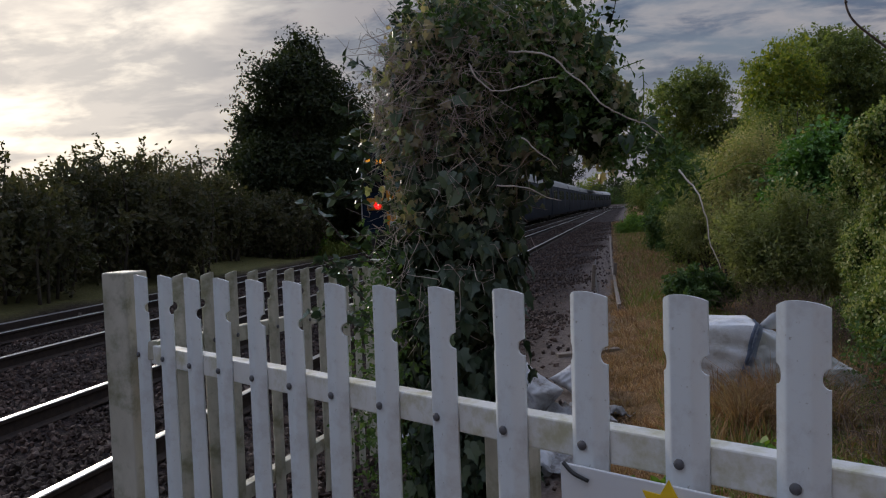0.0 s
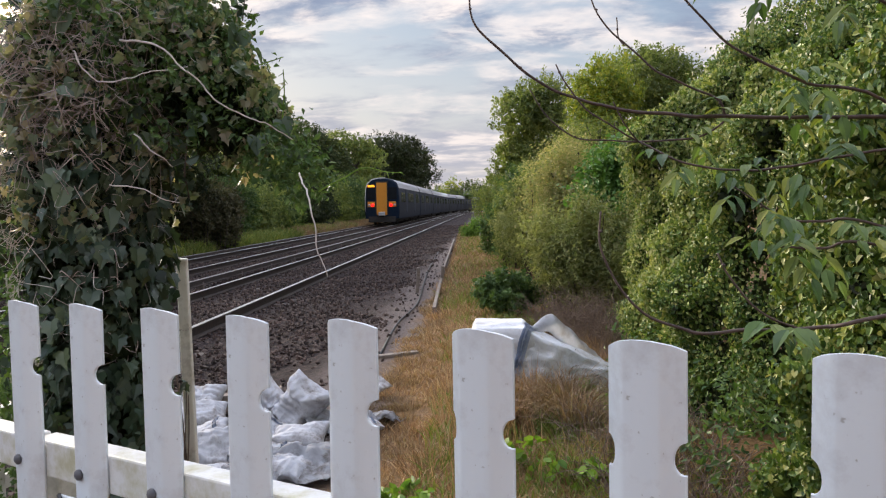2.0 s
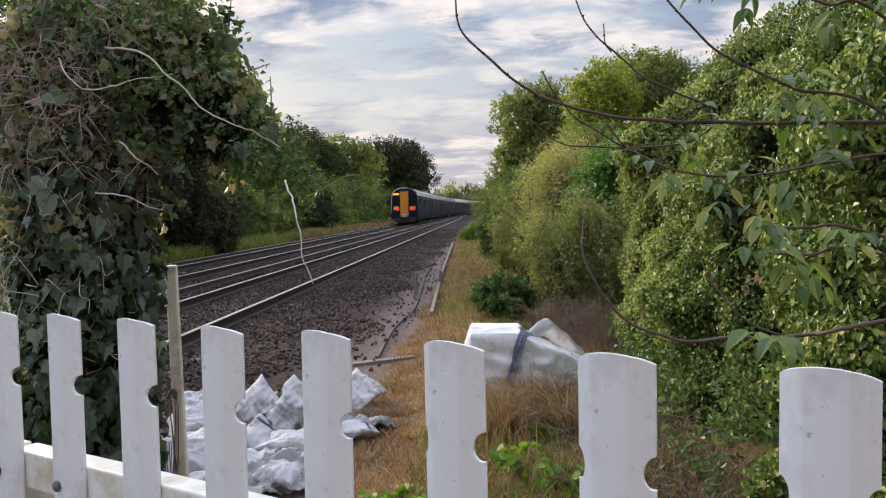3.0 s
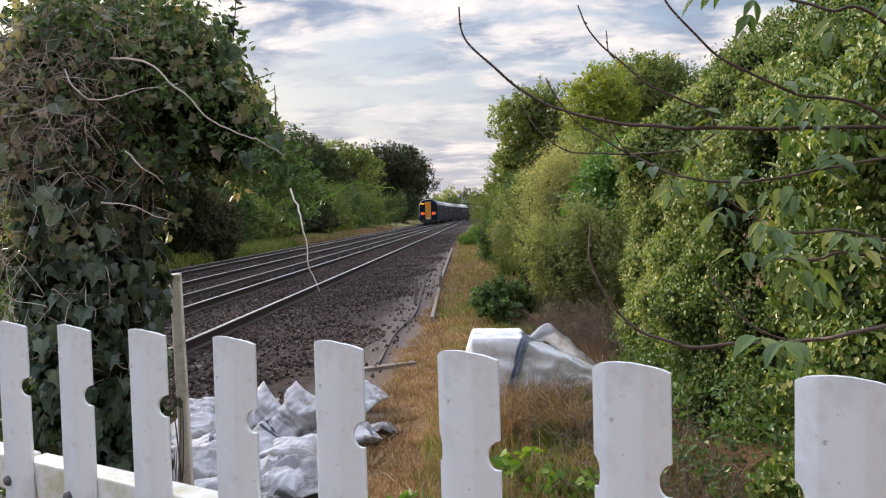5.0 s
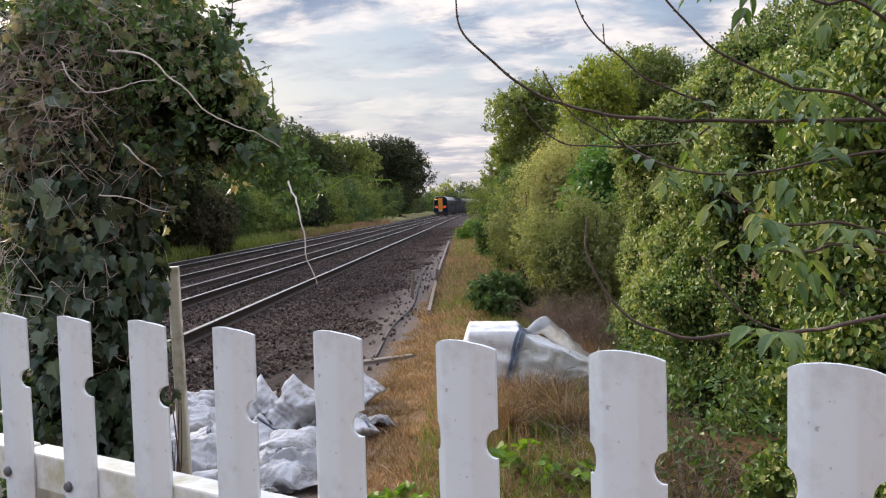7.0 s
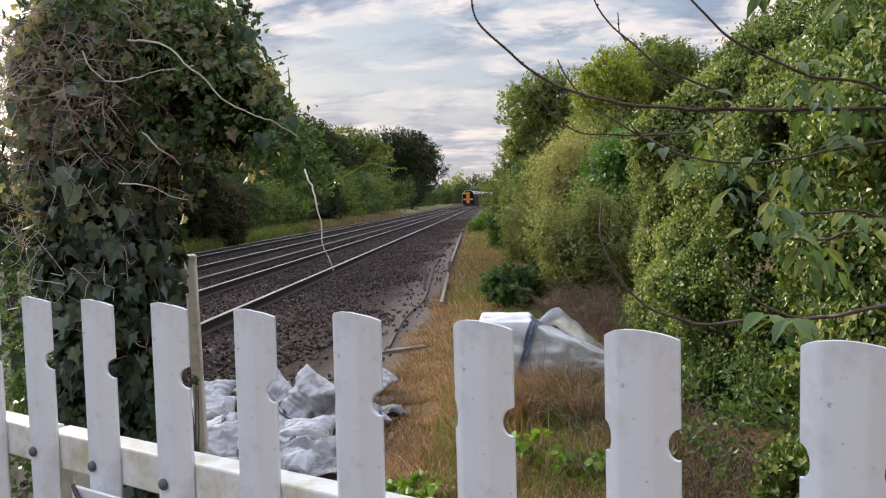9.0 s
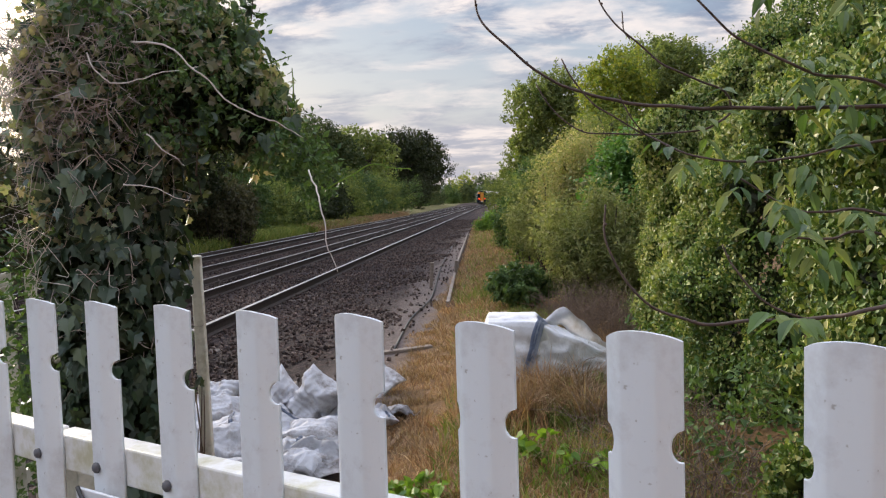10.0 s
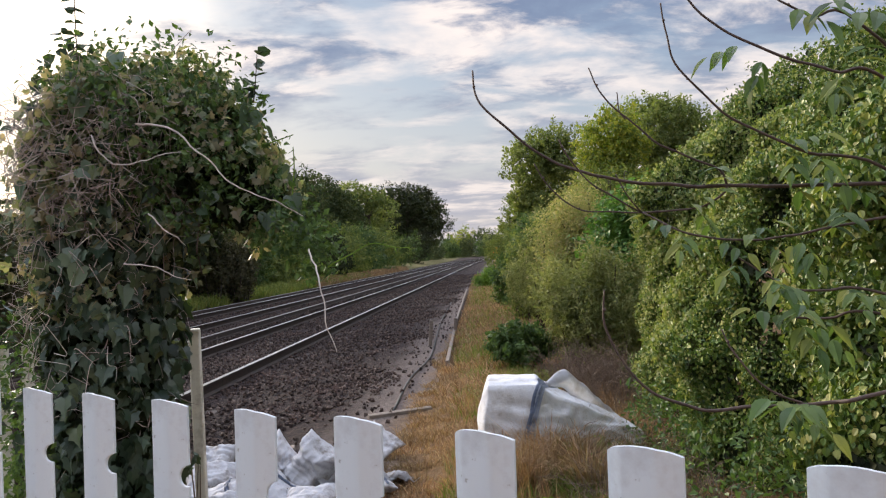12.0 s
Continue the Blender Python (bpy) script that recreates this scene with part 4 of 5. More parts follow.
# ---- hedge and trees on the path's side ----
def stem_shrub(name, label, at, tall, wide, stems, per_stem, leaf, shape, material, seed, lean=(0, 0), droop=0.35, category="shrub", group="", bare=0.3, twig=0.13):
    """A shrub of arching stems from one foot, leafy along their upper part, with side twigs."""
    r = np.random.default_rng(seed)
    ob = tagged(empty(name, at), label, category, group)
    bm = bmesh.new()
    lp, lt, ld = [], [], []
    for i in range(stems):
        a = r.uniform(0, 6.283)
        k = wide / 2 * math.sqrt(r.random())
        h = tall * r.uniform(0.55, 1.05) * (1 - 0.35 * (2 * k / wide) ** 2)
        foot = Vector((math.cos(a) * k * bare, math.sin(a) * k * bare, -0.05))
        end = Vector((math.cos(a) * k + lean[0] * h, math.sin(a) * k + lean[1] * h, h))
        mid = foot.lerp(end, 0.55) + Vector((r.normal() * 0.05, r.normal() * 0.05, 0.12)) * h
        c = bezier([foot, mid, end, end + Vector((math.cos(a), math.sin(a), -0.5)) * h * droop * 0.4], 6)
        if i % 3 == 0:
            tube(bm, c[:-3], 0.012 * tall, 0.002 * tall, 4)
        c = np.array([tuple(q) for q in c])
        n = per_stem
        low = 0.22 if bare < 0.8 else 0.02
        t = low + (1 - low) * r.random(n) ** 0.8
        idx = t * (len(c) - 1)
        j = np.minimum(idx.astype(int), len(c) - 2)
        p = c[j] + (c[j + 1] - c[j]) * (idx - j)[:, None]
        b = r.integers(0, max(4, int(n * 1.8 * twig ** 1.6)), n)
        way = unit(np.random.default_rng(seed * 77 + i).normal(size=(b.max() + 1, 3)) + (0, 0, 0.5))[b]
        at_twig = c[np.minimum((low + (1 - low) * ((b * 0.618) % 1.0)) * (len(c) - 1), len(c) - 1).astype(int)]
        p = p * 0.35 + at_twig * 0.65 + way * (tall * twig * r.random((n, 1))) + r.normal(size=(n, 3)) * tall * 0.014
        lp.append(p)
        lt.append(way + 0.7 * r.normal(size=(n, 3)) - (0, 0, droop))
        ld.append(unit(p - (0, 0, tall * 0.4)))
    part("stem", bm, M_BARK, ob)
    p, tip, d = np.concatenate(lp), np.concatenate(lt), np.concatenate(ld)
    keep = p[:, 2] > 0.02
    p, tip, d = p[keep], tip[keep], d[keep]
    v, f = leaf_arrays(p, tip, 0.9 * d + 0.6 * r.normal(size=p.shape) + (0, 0, 0.5), leaf * r.uniform(0.5, 1.3, len(p)), shape)
    bulk("crown", v, f, material, ob)
    return ob


def hedge_face(y, z):
    """How far x lies from the hedge's foot where its leafy face stands at (y, z), and how hollow the face is there."""
    q = np.stack([0 * y, y, z], 1)
    hollow = lumps(q, 2.4, 61) * 0.55 + lumps(q, 6.0, 62) * 0.34 + lumps(q, 14, 63) * 0.22
    return -0.36 + 0.10 * z + 0.03 * y + 0.85 * np.maximum(0, z - 1.95) + hollow * 1.0 - 0.16 * np.maximum(0, 0.5 - z), hollow


def face_leaves(name, n, leaf, back, deep, material, parent, seed, near=-2.8, far=4.2, low=0.0, high=3.0):
    """Leaves laid shingle-like over the hedge's bumpy face, thinner in its hollows."""
    r = np.random.default_rng(seed)
    y, z = near + (far - near) * r.random(n) ** 1.35, low + (high - low) * r.random(n)
    x, hollow = hedge_face(y, z)
    keep = r.random(n) < np.clip(1.0 - 3.2 * hollow, 0.10, 1.0) if back <= 0 else np.ones(n, bool)
    x, y, z = x[keep], y[keep], z[keep]
    e = 0.02
    out = unit(np.stack([-np.ones(len(x)), (hedge_face(y + e, z)[0] - x) / e, (hedge_face(y, z + e)[0] - x) / e], 1))
    p = np.stack([x, y, z], 1) - out * (back + deep * r.random((len(x), 1)) ** 1.6)
    p += r.normal(size=p.shape) * 0.012
    nor = out + 0.6 * r.normal(size=p.shape) + (0, 0, 0.35)
    tip = r.normal(size=p.shape) * 0.7 - (0, 0, 0.9)
    v, f = leaf_arrays(p, tip, nor, leaf * r.uniform(0.5, 1.4, len(p)), ROUND)
    return bulk(name, v, f, material, parent)


def build_right_side():
    h = tagged(empty("ivy_hedge", (2.3, 5.0, 0)), "tall hedge covered in variegated ivy and bramble leaves", "hedge")
    r = random.Random(31)
    body = []
    for y in np.arange(-2.6, 4.0, 0.55):
        for z in (0.25, 0.75, 1.25, 1.75):
            lean = 0.12 * z
            k = r.uniform(0.34, 0.58)
            body.append(((0.12 if z < 0.5 else 0.02) + lean + 0.03 * y + r.uniform(-.16, .30), y + r.uniform(-.2, .2), z + r.uniform(-.15, .15), k, k, k * 0.9))
    for y in np.arange(-2.2, 3.5, 0.9):
        body.append((0.55, y, 2.15 + r.uniform(-.15, .15), 0.5, 0.55, 0.4))
        body.append((1.1, y, 2.55 + r.uniform(-.15, .2), 0.55, 0.6, 0.45))
    face_leaves("leaves", 230000, 0.024, 0.0, 0.13, M_HEDGE, h, 41)
    face_leaves("pale_leaves", 34000, 0.028, -0.03, 0.09, M_PALEHEDGE, h, 46, near=0.6, low=0.5, high=2.5)
    # dark leaf layer behind the face, coloured as the shade in its gaps
    face_leaves("shade_inner_leaves", 26000, 0.075, 0.16, 0.20, M_DARKTREE_AND_SHADE, h, 42)
    foliage("top_leaves", body, 70000, 0.034, ROUND, M_HEDGE, h, 45, floor=1.9, droop=0.6, rough=0.6, spray=12, spread=0.22, depth=0.3, gaps=(4.0, -0.12))
    bm = bmesh.new()
    for y in np.arange(-2.2, 3.8, 0.8):
        limbs(bm, (0.35, y, -0.1), (0.5 + r.uniform(-.2, .2), y, 2.5), 0.05, 6, 0.6, int(y * 10) + 99)
    part("stem", bm, M_BARK, h)
    foliage("low_bramble", [(-0.42, -1.2, 0.2, 0.35, 0.5, 0.3), (-0.4, -0.3, 0.22, 0.35, 0.6, 0.3), (-0.45, 0.6, 0.2, 0.3, 0.5, 0.3), (-0.35, 1.5, 0.2, 0.3, 0.5, 0.3)], 4200, 0.042, OVAL, M_BRAMBLE, h, 43, floor=0.0, rough=0.5, spread=0.3)

    stem_shrub("shrub", "low dark green bramble shrub in dry grass", (0.85, 10.2, 0.05), 0.62, 1.0, 46, 130, 0.07, OVAL, M_BRAMBLE, 51)
    stem_shrub("shrub", "feathery olive-green shrub leaning over the bank", (2.2, 10.3, 0.1), 1.5, 1.8, 75, 620, 0.06, LANCE, M_OLIVE, 52, lean=(-0.16, -0.1), droop=0.2, bare=0.85, twig=0.2)
    stem_shrub("shrub", "browning willow shrub with dry seed heads", (2.35, 14.2, 0.1), 2.5, 1.7, 70, 760, 0.055, OVAL, M_DRYSHRUB, 53, lean=(-0.05, 0), droop=0.3, bare=0.9, twig=0.16)
    stem_shrub("shrub", "green hazel shrub behind the willow", (1.75, 18.0, 0.0), 2.1, 1.8, 120, 240, 0.08, OVAL, M_GREENTREE, 59, droop=0.3, bare=0.9)
    stem_shrub("shrub", "dark green shrub at the edge of the bank", (1.35, 22.0, 0.0), 1.7, 1.6, 90, 220, 0.085, OVAL, M_BRAMBLE, 60, droop=0.3, bare=0.9)
    stem_shrub("shrub", "tall green shrub in the hedge row", (3.0, 16.5, 0.1), 3.2, 1.8, 120, 260, 0.075, OVAL, M_GREENTREE, 61, droop=0.3, bare=0.8)
    stem_shrub("shrub", "pale drooping willow shrub on the bank", (1.55, 15.2, 0.05), 1.5, 1.0, 60, 260, 0.05, LANCE, M_OLIVE, 58, lean=(-0.1, -0.1), droop=0.9)
    stem_shrub("shrub", "glossy green ivy-clad shrub in the hedge row", (2.5, 11.2, 0.1), 2.25, 1.2, 90, 260, 0.06, HEART, M_EMERALD, 54, droop=0.3)
    tree("tree", "yellowing green tree above the hedge", clump_cloud(1.7, 2.4, 1.2, 4.2, 18, 0.55, 6), 38000, 0.075, OVAL, M_YELLOW, 55, at=(3.6, 19.5, 0.3), rough=0.45, spray=18, spread=0.24)
    tree("tree", "green tree with dense crown behind the hedge", clump_cloud(3.2, 3.4, 1.4, 5.0, 30, 0.70, 7), 46000, 0.10, OVAL, M_GREENTREE, 56, at=(5.7, 22.5, 0.4), rough=0.45, spray=18, spread=0.24)
    tree("tree", "rounded green tree with gaps of sky in its crown", clump_cloud(5.6, 5.2, 1.6, 7.6, 38, 0.95, 8), 50000, 0.15, OVAL, M_GREENTREE, 57, at=(3.7, 45, 0.2), rough=0.5, spray=18, spread=0.22)
    for i, (x, y, w, hgt, mat) in enumerate(((2.0, 17.5, 1.9, 2.3, M_OLIVE), (2.0, 22.5, 2.0, 2.8, M_BRAMBLE), (2.3, 30, 2.4, 3.1, M_OLIVE), (2.8, 38, 3.0, 3.8, M_GREENTREE), (0.35, 36, 1.2, 0.7, M_WEED), (1.75, 42.5, 3.0, 3.2, M_GREENTREE), (1.5, 27, 1.5, 1.7, M_BRAMBLE), (3.2, 54, 3.4, 4.4, M_GREENTREE), (3.6, 68, 4.0, 5.2, M_DARKTREE_AND_SHADE), (4.4, 88, 5.0, 6.0, M_GREENTREE), (5.4, 115, 6.5, 7.0, M_GREENTREE), (6.3, 150, 8.0, 8.0, M_DARKTREE_AND_SHADE), (9.5, 190, 9.0, 9.0, M_GREENTREE), (17.0, 240, 12.0, 10.0, M_FARTREE))):
        tree("lineside_bush", "dense green bush crowding the line", clump_cloud(w, w * 1.6, 0.35 * hgt * 0.5, hgt * 0.8, 18, w * 0.25, 60 + i), 24000, 0.04 + 0.017 * w, OVAL, mat, 70 + i, "bush", "bushes along the line", at=(x, y, 0.0), rough=0.4, spray=18, spread=0.24)


# ---- far side of the line ----
def build_left_side():
    tree("tree", "dark broad-leaved tree against the evening sky", clump_cloud(5.4, 5.0, 0.9, 6.6, 46, 0.62, 15) + clump_cloud(2.4, 2.4, 5.5, 7.4, 9, 0.45, 16), 52000, 0.15, OVAL, M_DARKTREE_AND_SHADE, 101, at=(-11.9, 27, 0.3), rough=0.6, spread=0.5, depth=0.5)
    for i, (x, y, w, hgt) in enumerate(((-13.2, 11.5, 4.8, 2.7), (-12.8, 16.0, 4.6, 2.9), (-14.2, 20.5, 4.4, 3.0), (-15.0, 7.0, 5.0, 2.7), (-12.6, 23.5, 3.6, 2.0), (-11.7, 29.5, 3.6, 2.6))):
        stem_shrub("lineside_bush", "dark bush with upright leafy shoots beside the line", (x + 1.1, y, 0.1), hgt, w, 170, 170, 0.13, OVAL, M_DUSKBUSH, 120 + i, droop=0.0, category="bush", group="bushes across the line", bare=0.92)
    for i, (x, y, w, hgt, mat) in enumerate(((-11.6, 24.0, 2.4, 1.0, M_WEED), (-12.0, 31, 3.2, 2.6, M_LEFTBUSH), (-11.9, 36.5, 2.8, 2.9, M_LEFTBUSH), (-12.2, 41.5, 3.2, 2.5, M_GREENTREE), (-12.6, 47, 3.8, 3.5, M_LEFTBUSH), (-12.2, 54, 4.0, 2.9, M_DARKTREE_AND_SHADE), (-13.4, 62, 5.0, 4.0, M_GREENTREE), (-13.7, 73, 5.0, 4.2, M_LEFTBUSH), (-14.6, 86, 6.0, 4.4, M_GREENTREE), (-14.8, 102, 6.0, 4.6, M_LEFTBUSH), (-14.9, 122, 6.0, 4.5, M_DARKTREE_AND_SHADE))):
        tree("lineside_bush", "green bush and scrub across the line", clump_cloud(w, w * 1.5, 0.15 * hgt, hgt * 0.8, 16, w * 0.24, 130 + i), 15000, 0.06 + 0.022 * w, OVAL, mat, 140 + i, "bush", "bushes across the line", at=(x + 0.012 * y, y, 0.1), rough=0.55, spray=18, spread=0.24)
    for i, (x, y, w, hgt, mat) in enumerate(((-17, 40, 6, 7.0, M_DARKTREE_AND_SHADE), (-18, 52, 7, 8.0, M_GREENTREE), (-19, 66, 8, 8.6, M_FARTREE), (-18.5, 82, 8, 9.5, M_FARTREE), (-18, 100, 9, 11.0, M_GREENTREE), (-16.5, 128, 11, 14.5, M_DARKTREE_AND_SHADE), (-17, 160, 12, 13.5, M_DARKTREE_AND_SHADE))):
        tree("tree", "tall leafy tree in the row across the line", clump_cloud(w, w, 0.25 * hgt, hgt * 0.86, 24, w * 0.2, 160 + i), 26000, 0.09 + 0.022 * w, OVAL, mat, 170 + i, "tree", "trees across the line", at=(x + 0.012 * y, y, 0.2), rough=0.35, spray=18, spread=0.22)
    for i, (y, hgt, mat) in enumerate(((150, 4.5, M_LEFTBUSH), (178, 5, M_FARTREE), (208, 5, M_LEFTBUSH), (240, 6, M_FARTREE), (272, 6, M_LEFTBUSH), (305, 7, M_FARTREE))):
        tree("lineside_bush", "far green scrub where the line curves away", clump_cloud(6, 16, 0.6, hgt * 0.85, 18, 1.4, 300 + i), 9000, 0.26, OVAL, mat, 320 + i, "bush", "bushes across the line", at=(-17.0 + bend(y), y, 0), rough=0.5, spray=18, spread=0.24)
    r = random.Random(77)
    for i in range(12):
        x = -34 + i * 6.0 + r.uniform(-2, 2)
        y = 330 + abs(x + 4) * 0.8 + r.uniform(-15, 15)
        hgt = r.uniform(9, 14)
        tree("tree", "distant tree closing the view along the line", clump_cloud(11, 9, 2, hgt * 0.85, 14, 2.4, 200 + i), 3500, 0.55, OVAL, M_YELLOW if i == 3 else M_FARTREE, 220 + i, "tree", "distant trees", at=(x, y, 0), rough=0.4, spread=0.3)
    # low hills on the skyline
    n = 160
    v, f = [], []
    for i in range(n + 1):
        a = radians(-75 + 150 * i / n)
        hgt = 42 + 26 * noise.noise(Vector((i * 0.07, 1, 0))) + 5 * noise.noise(Vector((i * 0.6, 4, 0)))
        v += [(-2100 * math.sin(a), 2100 * math.cos(a), -5), (-2200 * math.sin(a), 2200 * math.cos(a), hgt)]
    for i in range(n):
        f.append((2 * i, 2 * i + 2, 2 * i + 3, 2 * i + 1))
    m = surface("hazy_hill", (0.13, 0.15, 0.13), (0.22, 0.23, 0.20), 0.01, 1.0, 0)
    tagged(bulk("backdrop", v, f, m), "low hazy hills on the skyline", "hills", kind="structure")


# ---- grass ----
def blades(name, label, places, height, material, seed, thin=0.004, lean=0.5):
    r = np.random.default_rng(seed)
    p = np.array(places)
    n = len(p)
    h = height * r.uniform(0.45, 1.2, (n, 1))
    a = r.uniform(0, 6.283, n)
    side = np.stack([np.cos(a), np.sin(a), 0 * a], 1) * thin * r.uniform(0.6, 1.4, (n, 1))
    tilt = r.normal(size=(n, 3)) * lean * h * (1, 1, 0)
    up = np.array([0, 0, 1.0])
    v = np.stack([p - side, p + side, p + up * h * 0.55 + tilt * 0.35 + side * 0.7, p + up * h * 0.55 + tilt * 0.35 - side * 0.7, p + up * h * 0.9 + tilt], 1)
    k = (np.arange(n) * 5)[:, None, None]
    f = k + np.array([(0, 1, 2), (0, 2, 3), (3, 2, 4)])[None]
    return tagged(bulk(name, v.reshape(-1, 3), f.reshape(-1, 3), material), label, "grass", kind="stuff")


def tufts(name, label, centres, per, height, material, seed, thin=0.003, spread=0.035):
    """Tussocks: blades that fan out of each centre."""
    r = np.random.default_rng(seed)
    c = np.repeat(np.array(centres), per, 0)
    n = len(c)
    size = np.repeat(r.uniform(0.5, 1.25, len(centres)), per)[:, None]
    off = r.normal(size=(n, 3)) * (1, 1, 0) * spread * size
    p = c + off
    h = height * size * r.uniform(0.35, 1.1, (n, 1))
    a = r.uniform(0, 6.283, n)
    side = np.stack([np.cos(a), np.sin(a), 0 * a], 1) * thin * r.uniform(0.6, 1.4, (n, 1))
    out = (off / spread * 0.42 + r.normal(size=(n, 3)) * 0.30 * (1, 1, 0)) * h
    up = np.array([0, 0, 1.0])
    v = np.stack([p - side, p + side, p + up * h * 0.6 + out * 0.45 + side * 0.7, p + up * h * 0.6 + out * 0.45 - side * 0.7, p + up * h * 0.92 + out * 1.25], 1)
    f = (np.arange(n) * 5)[:, None, None] + np.array([(0, 1, 2), (0, 2, 3), (3, 2, 4)])[None]
    return tagged(bulk(name, v.reshape(-1, 3), f.reshape(-1, 3), material), label, "grass", kind="stuff")


def build_grass():
    r = np.random.default_rng(91)

    def strip(n, y0, y1, xa, xb, near=1.5, tuft=0.0):
        y = y0 + (y1 - y0) * r.random(n) ** near
        x = xa(y) + (xb(y) - xa(y)) * r.random(n)
        if tuft:
            keep = lumps(np.stack([x, y, 0 * x], 1), tuft, 5) > -0.17
            x, y = x[keep], y[keep]
        return [(a, b, ground_z(a, b) - 0.01) for a, b in zip(x, y)]
    def spots(n, xa, xb, y0, y1):
        return [(x, y, ground_z(x, y) - 0.01) for x, y in zip(r.uniform(xa, xb, n), r.uniform(y0, y1, n))]
    tufts("dry_grass", "tall straw tussocks in front of the bulk bag", spots(46, 0.5, 1.2, 4.9, 5.65), 90, 0.32, M_DRYGRASS, 21)
    tufts("dry_grass", "reddish dry tussocks on the bank", spots(360, -0.3, 1.5, 3.4, 9.5), 60, 0.095, M_DRYGRASS, 22)
    tufts("dry_grass", "dry tussocks along the path edge", spots(170, -0.2, 0.8, 8.0, 22), 50, 0.15, M_DRYGRASS, 23, 0.005, 0.06)
    tufts("green_grass", "green weedy tussocks under the bag and hedge", spots(70, 0.9, 1.7, 4.2, 5.8), 50, 0.17, M_GREENGRASS, 24)
    tufts("green_grass", "yellow-green tussocks behind the bag", spots(60, 0.5, 1.3, 7.6, 9.4), 60, 0.16, M_GREENGRASS, 25)
    blades("dry_grass", "dry straw-coloured grass on the bank", strip(46000, 3.2, 14, lambda y: -0.35 + 0.12 * np.sin(y * 2), lambda y: 1.9 + 0 * y, 1.6, 3.4), 0.055, M_DRYGRASS, 1)
    blades("dry_grass", "tall dry grass tufts round the sacks", strip(5000, 4.0, 8.0, lambda y: 0.25 + 0.1 * np.sin(y * 3), lambda y: 1.75 + 0 * y, 1.0, 6.0), 0.22, M_DRYGRASS, 2, 0.003, 0.35)
    blades("dry_grass", "dry grass verge running along the path", strip(26000, 12, 60, lambda y: -0.2 - 0.022 * (y - 12), lambda y: 1.2 - 0.022 * (y - 12), 1.8, 2.2), 0.11, M_DRYGRASS, 3, 0.008)
    blades("green_grass", "green weeds among the dry verge", strip(3600, 11, 50, lambda y: -0.1 - 0.02 * (y - 12), lambda y: 1.3 - 0.02 * (y - 12), 1.5, 1.3), 0.2, M_GREENGRASS, 8, 0.008)
    blades("green_grass", "patches of green grass on the bank", strip(3600, 7.0, 14, lambda y: 0.1 + 0 * y, lambda y: 1.6 + 0 * y, 1.0, 3.0), 0.13, M_GREENGRASS, 4)
    blades("green_grass", "fresh grass along the foot of the hedge", strip(4500, 3.4, 6.0, lambda y: 0.2 + 0 * y, lambda y: 1.8 + 0 * y, 1.0, 4.5), 0.12, M_GREENGRASS, 5)
    blades("dry_grass", "pale dry grass strip across the line", strip(14000, 42, 85, lambda y: -10.6 + 0 * y, lambda y: -9.2 + 0 * y, 1.0), 0.45, M_DRYGRASS, 6, 0.012)
    blades("green_grass", "rough green grass across the line", strip(20000, 24, 60, lambda y: -11.5 + 0 * y, lambda y: -9.3 + 0 * y, 1.2, 1.2), 0.45, M_GREENGRASS, 7, 0.014)
    # dead twigs and bramble stems at the foot of the hedge
    q = random.Random(44)
    bm = bmesh.new()
    for i in range(950):
        y0 = q.uniform(3.2, 9.5) if i % 2 else q.uniform(3.0, 5.2)
        x0 = 1.50 + 0.2 * math.sin(y0) + q.uniform(-0.25, 0.5)
        p = Vector((x0, y0, ground_z(x0, y0)))
        d = Vector((q.uniform(-1, 0.6), q.uniform(-1, 1), q.uniform(0.2, 1.3))).normalized() * q.uniform(0.12, 0.45)
        tube(bm, bezier([p, p + d * 0.5 + Vector((0, 0, 0.05)), p + d * 0.95 + Vector((q.uniform(-.1, .1), 0, -0.04))], 3), 0.003, 0.0012, 4)
    for i in range(700):
        x0, y0 = q.uniform(1.15, 1.95), q.uniform(7.2, 9.3)
        p = Vector((x0, y0, ground_z(x0, y0)))
        d = Vector((q.uniform(-.8, .5), q.uniform(-.8, .5), q.uniform(0.6, 1.6))).normalized() * q.uniform(0.2, 0.62)
        tube(bm, bezier([p, p + d * 0.5 + Vector((q.uniform(-.06, .06), 0, 0.05)), p + d + Vector((q.uniform(-.12, .12), 0, -0.06))], 3), 0.0032, 0.0014, 4)
    tagged(part("dead_twigs", bm, M_DEADTWIG), "dead brown twigs and bramble stems under the hedge", "twigs", kind="stuff")
    for x, y, s in ((0.80, 4.2, 0.13), (1.02, 4.1, 0.12), (0.25, 3.7, 0.10), (1.3, 5.3, 0.14), (1.18, 5.6, 0.16), (0.12, 3.9, 0.09)):
        z = ground_z(x, y)
        w = empty("weed", (x, y, z))
        tagged(w, "low bright green weed among dry grass", "weed", "weeds on the bank")
        seed = int(x * 100 + y * 7)
        foliage("leaves", [(0, 0, s * 0.4, s, s, s * 0.5)], 90, 0.06, ROUND, M_WEED, w, seed, floor=0, rough=0.4, spray=5, spread=0.35)
        bm = bmesh.new()
        q = random.Random(seed)
        for i in range(6):
            tube(bm, [(0, 0, -0.02), (q.uniform(-s, s) * .4, q.uniform(-s, s) * .4, s * 0.4), (q.uniform(-s, s) * .8, q.uniform(-s, s) * .8, s * 0.7)], 0.003, 0.0015, 4)
        part("stem", bm, M_GREENGRASS, w)


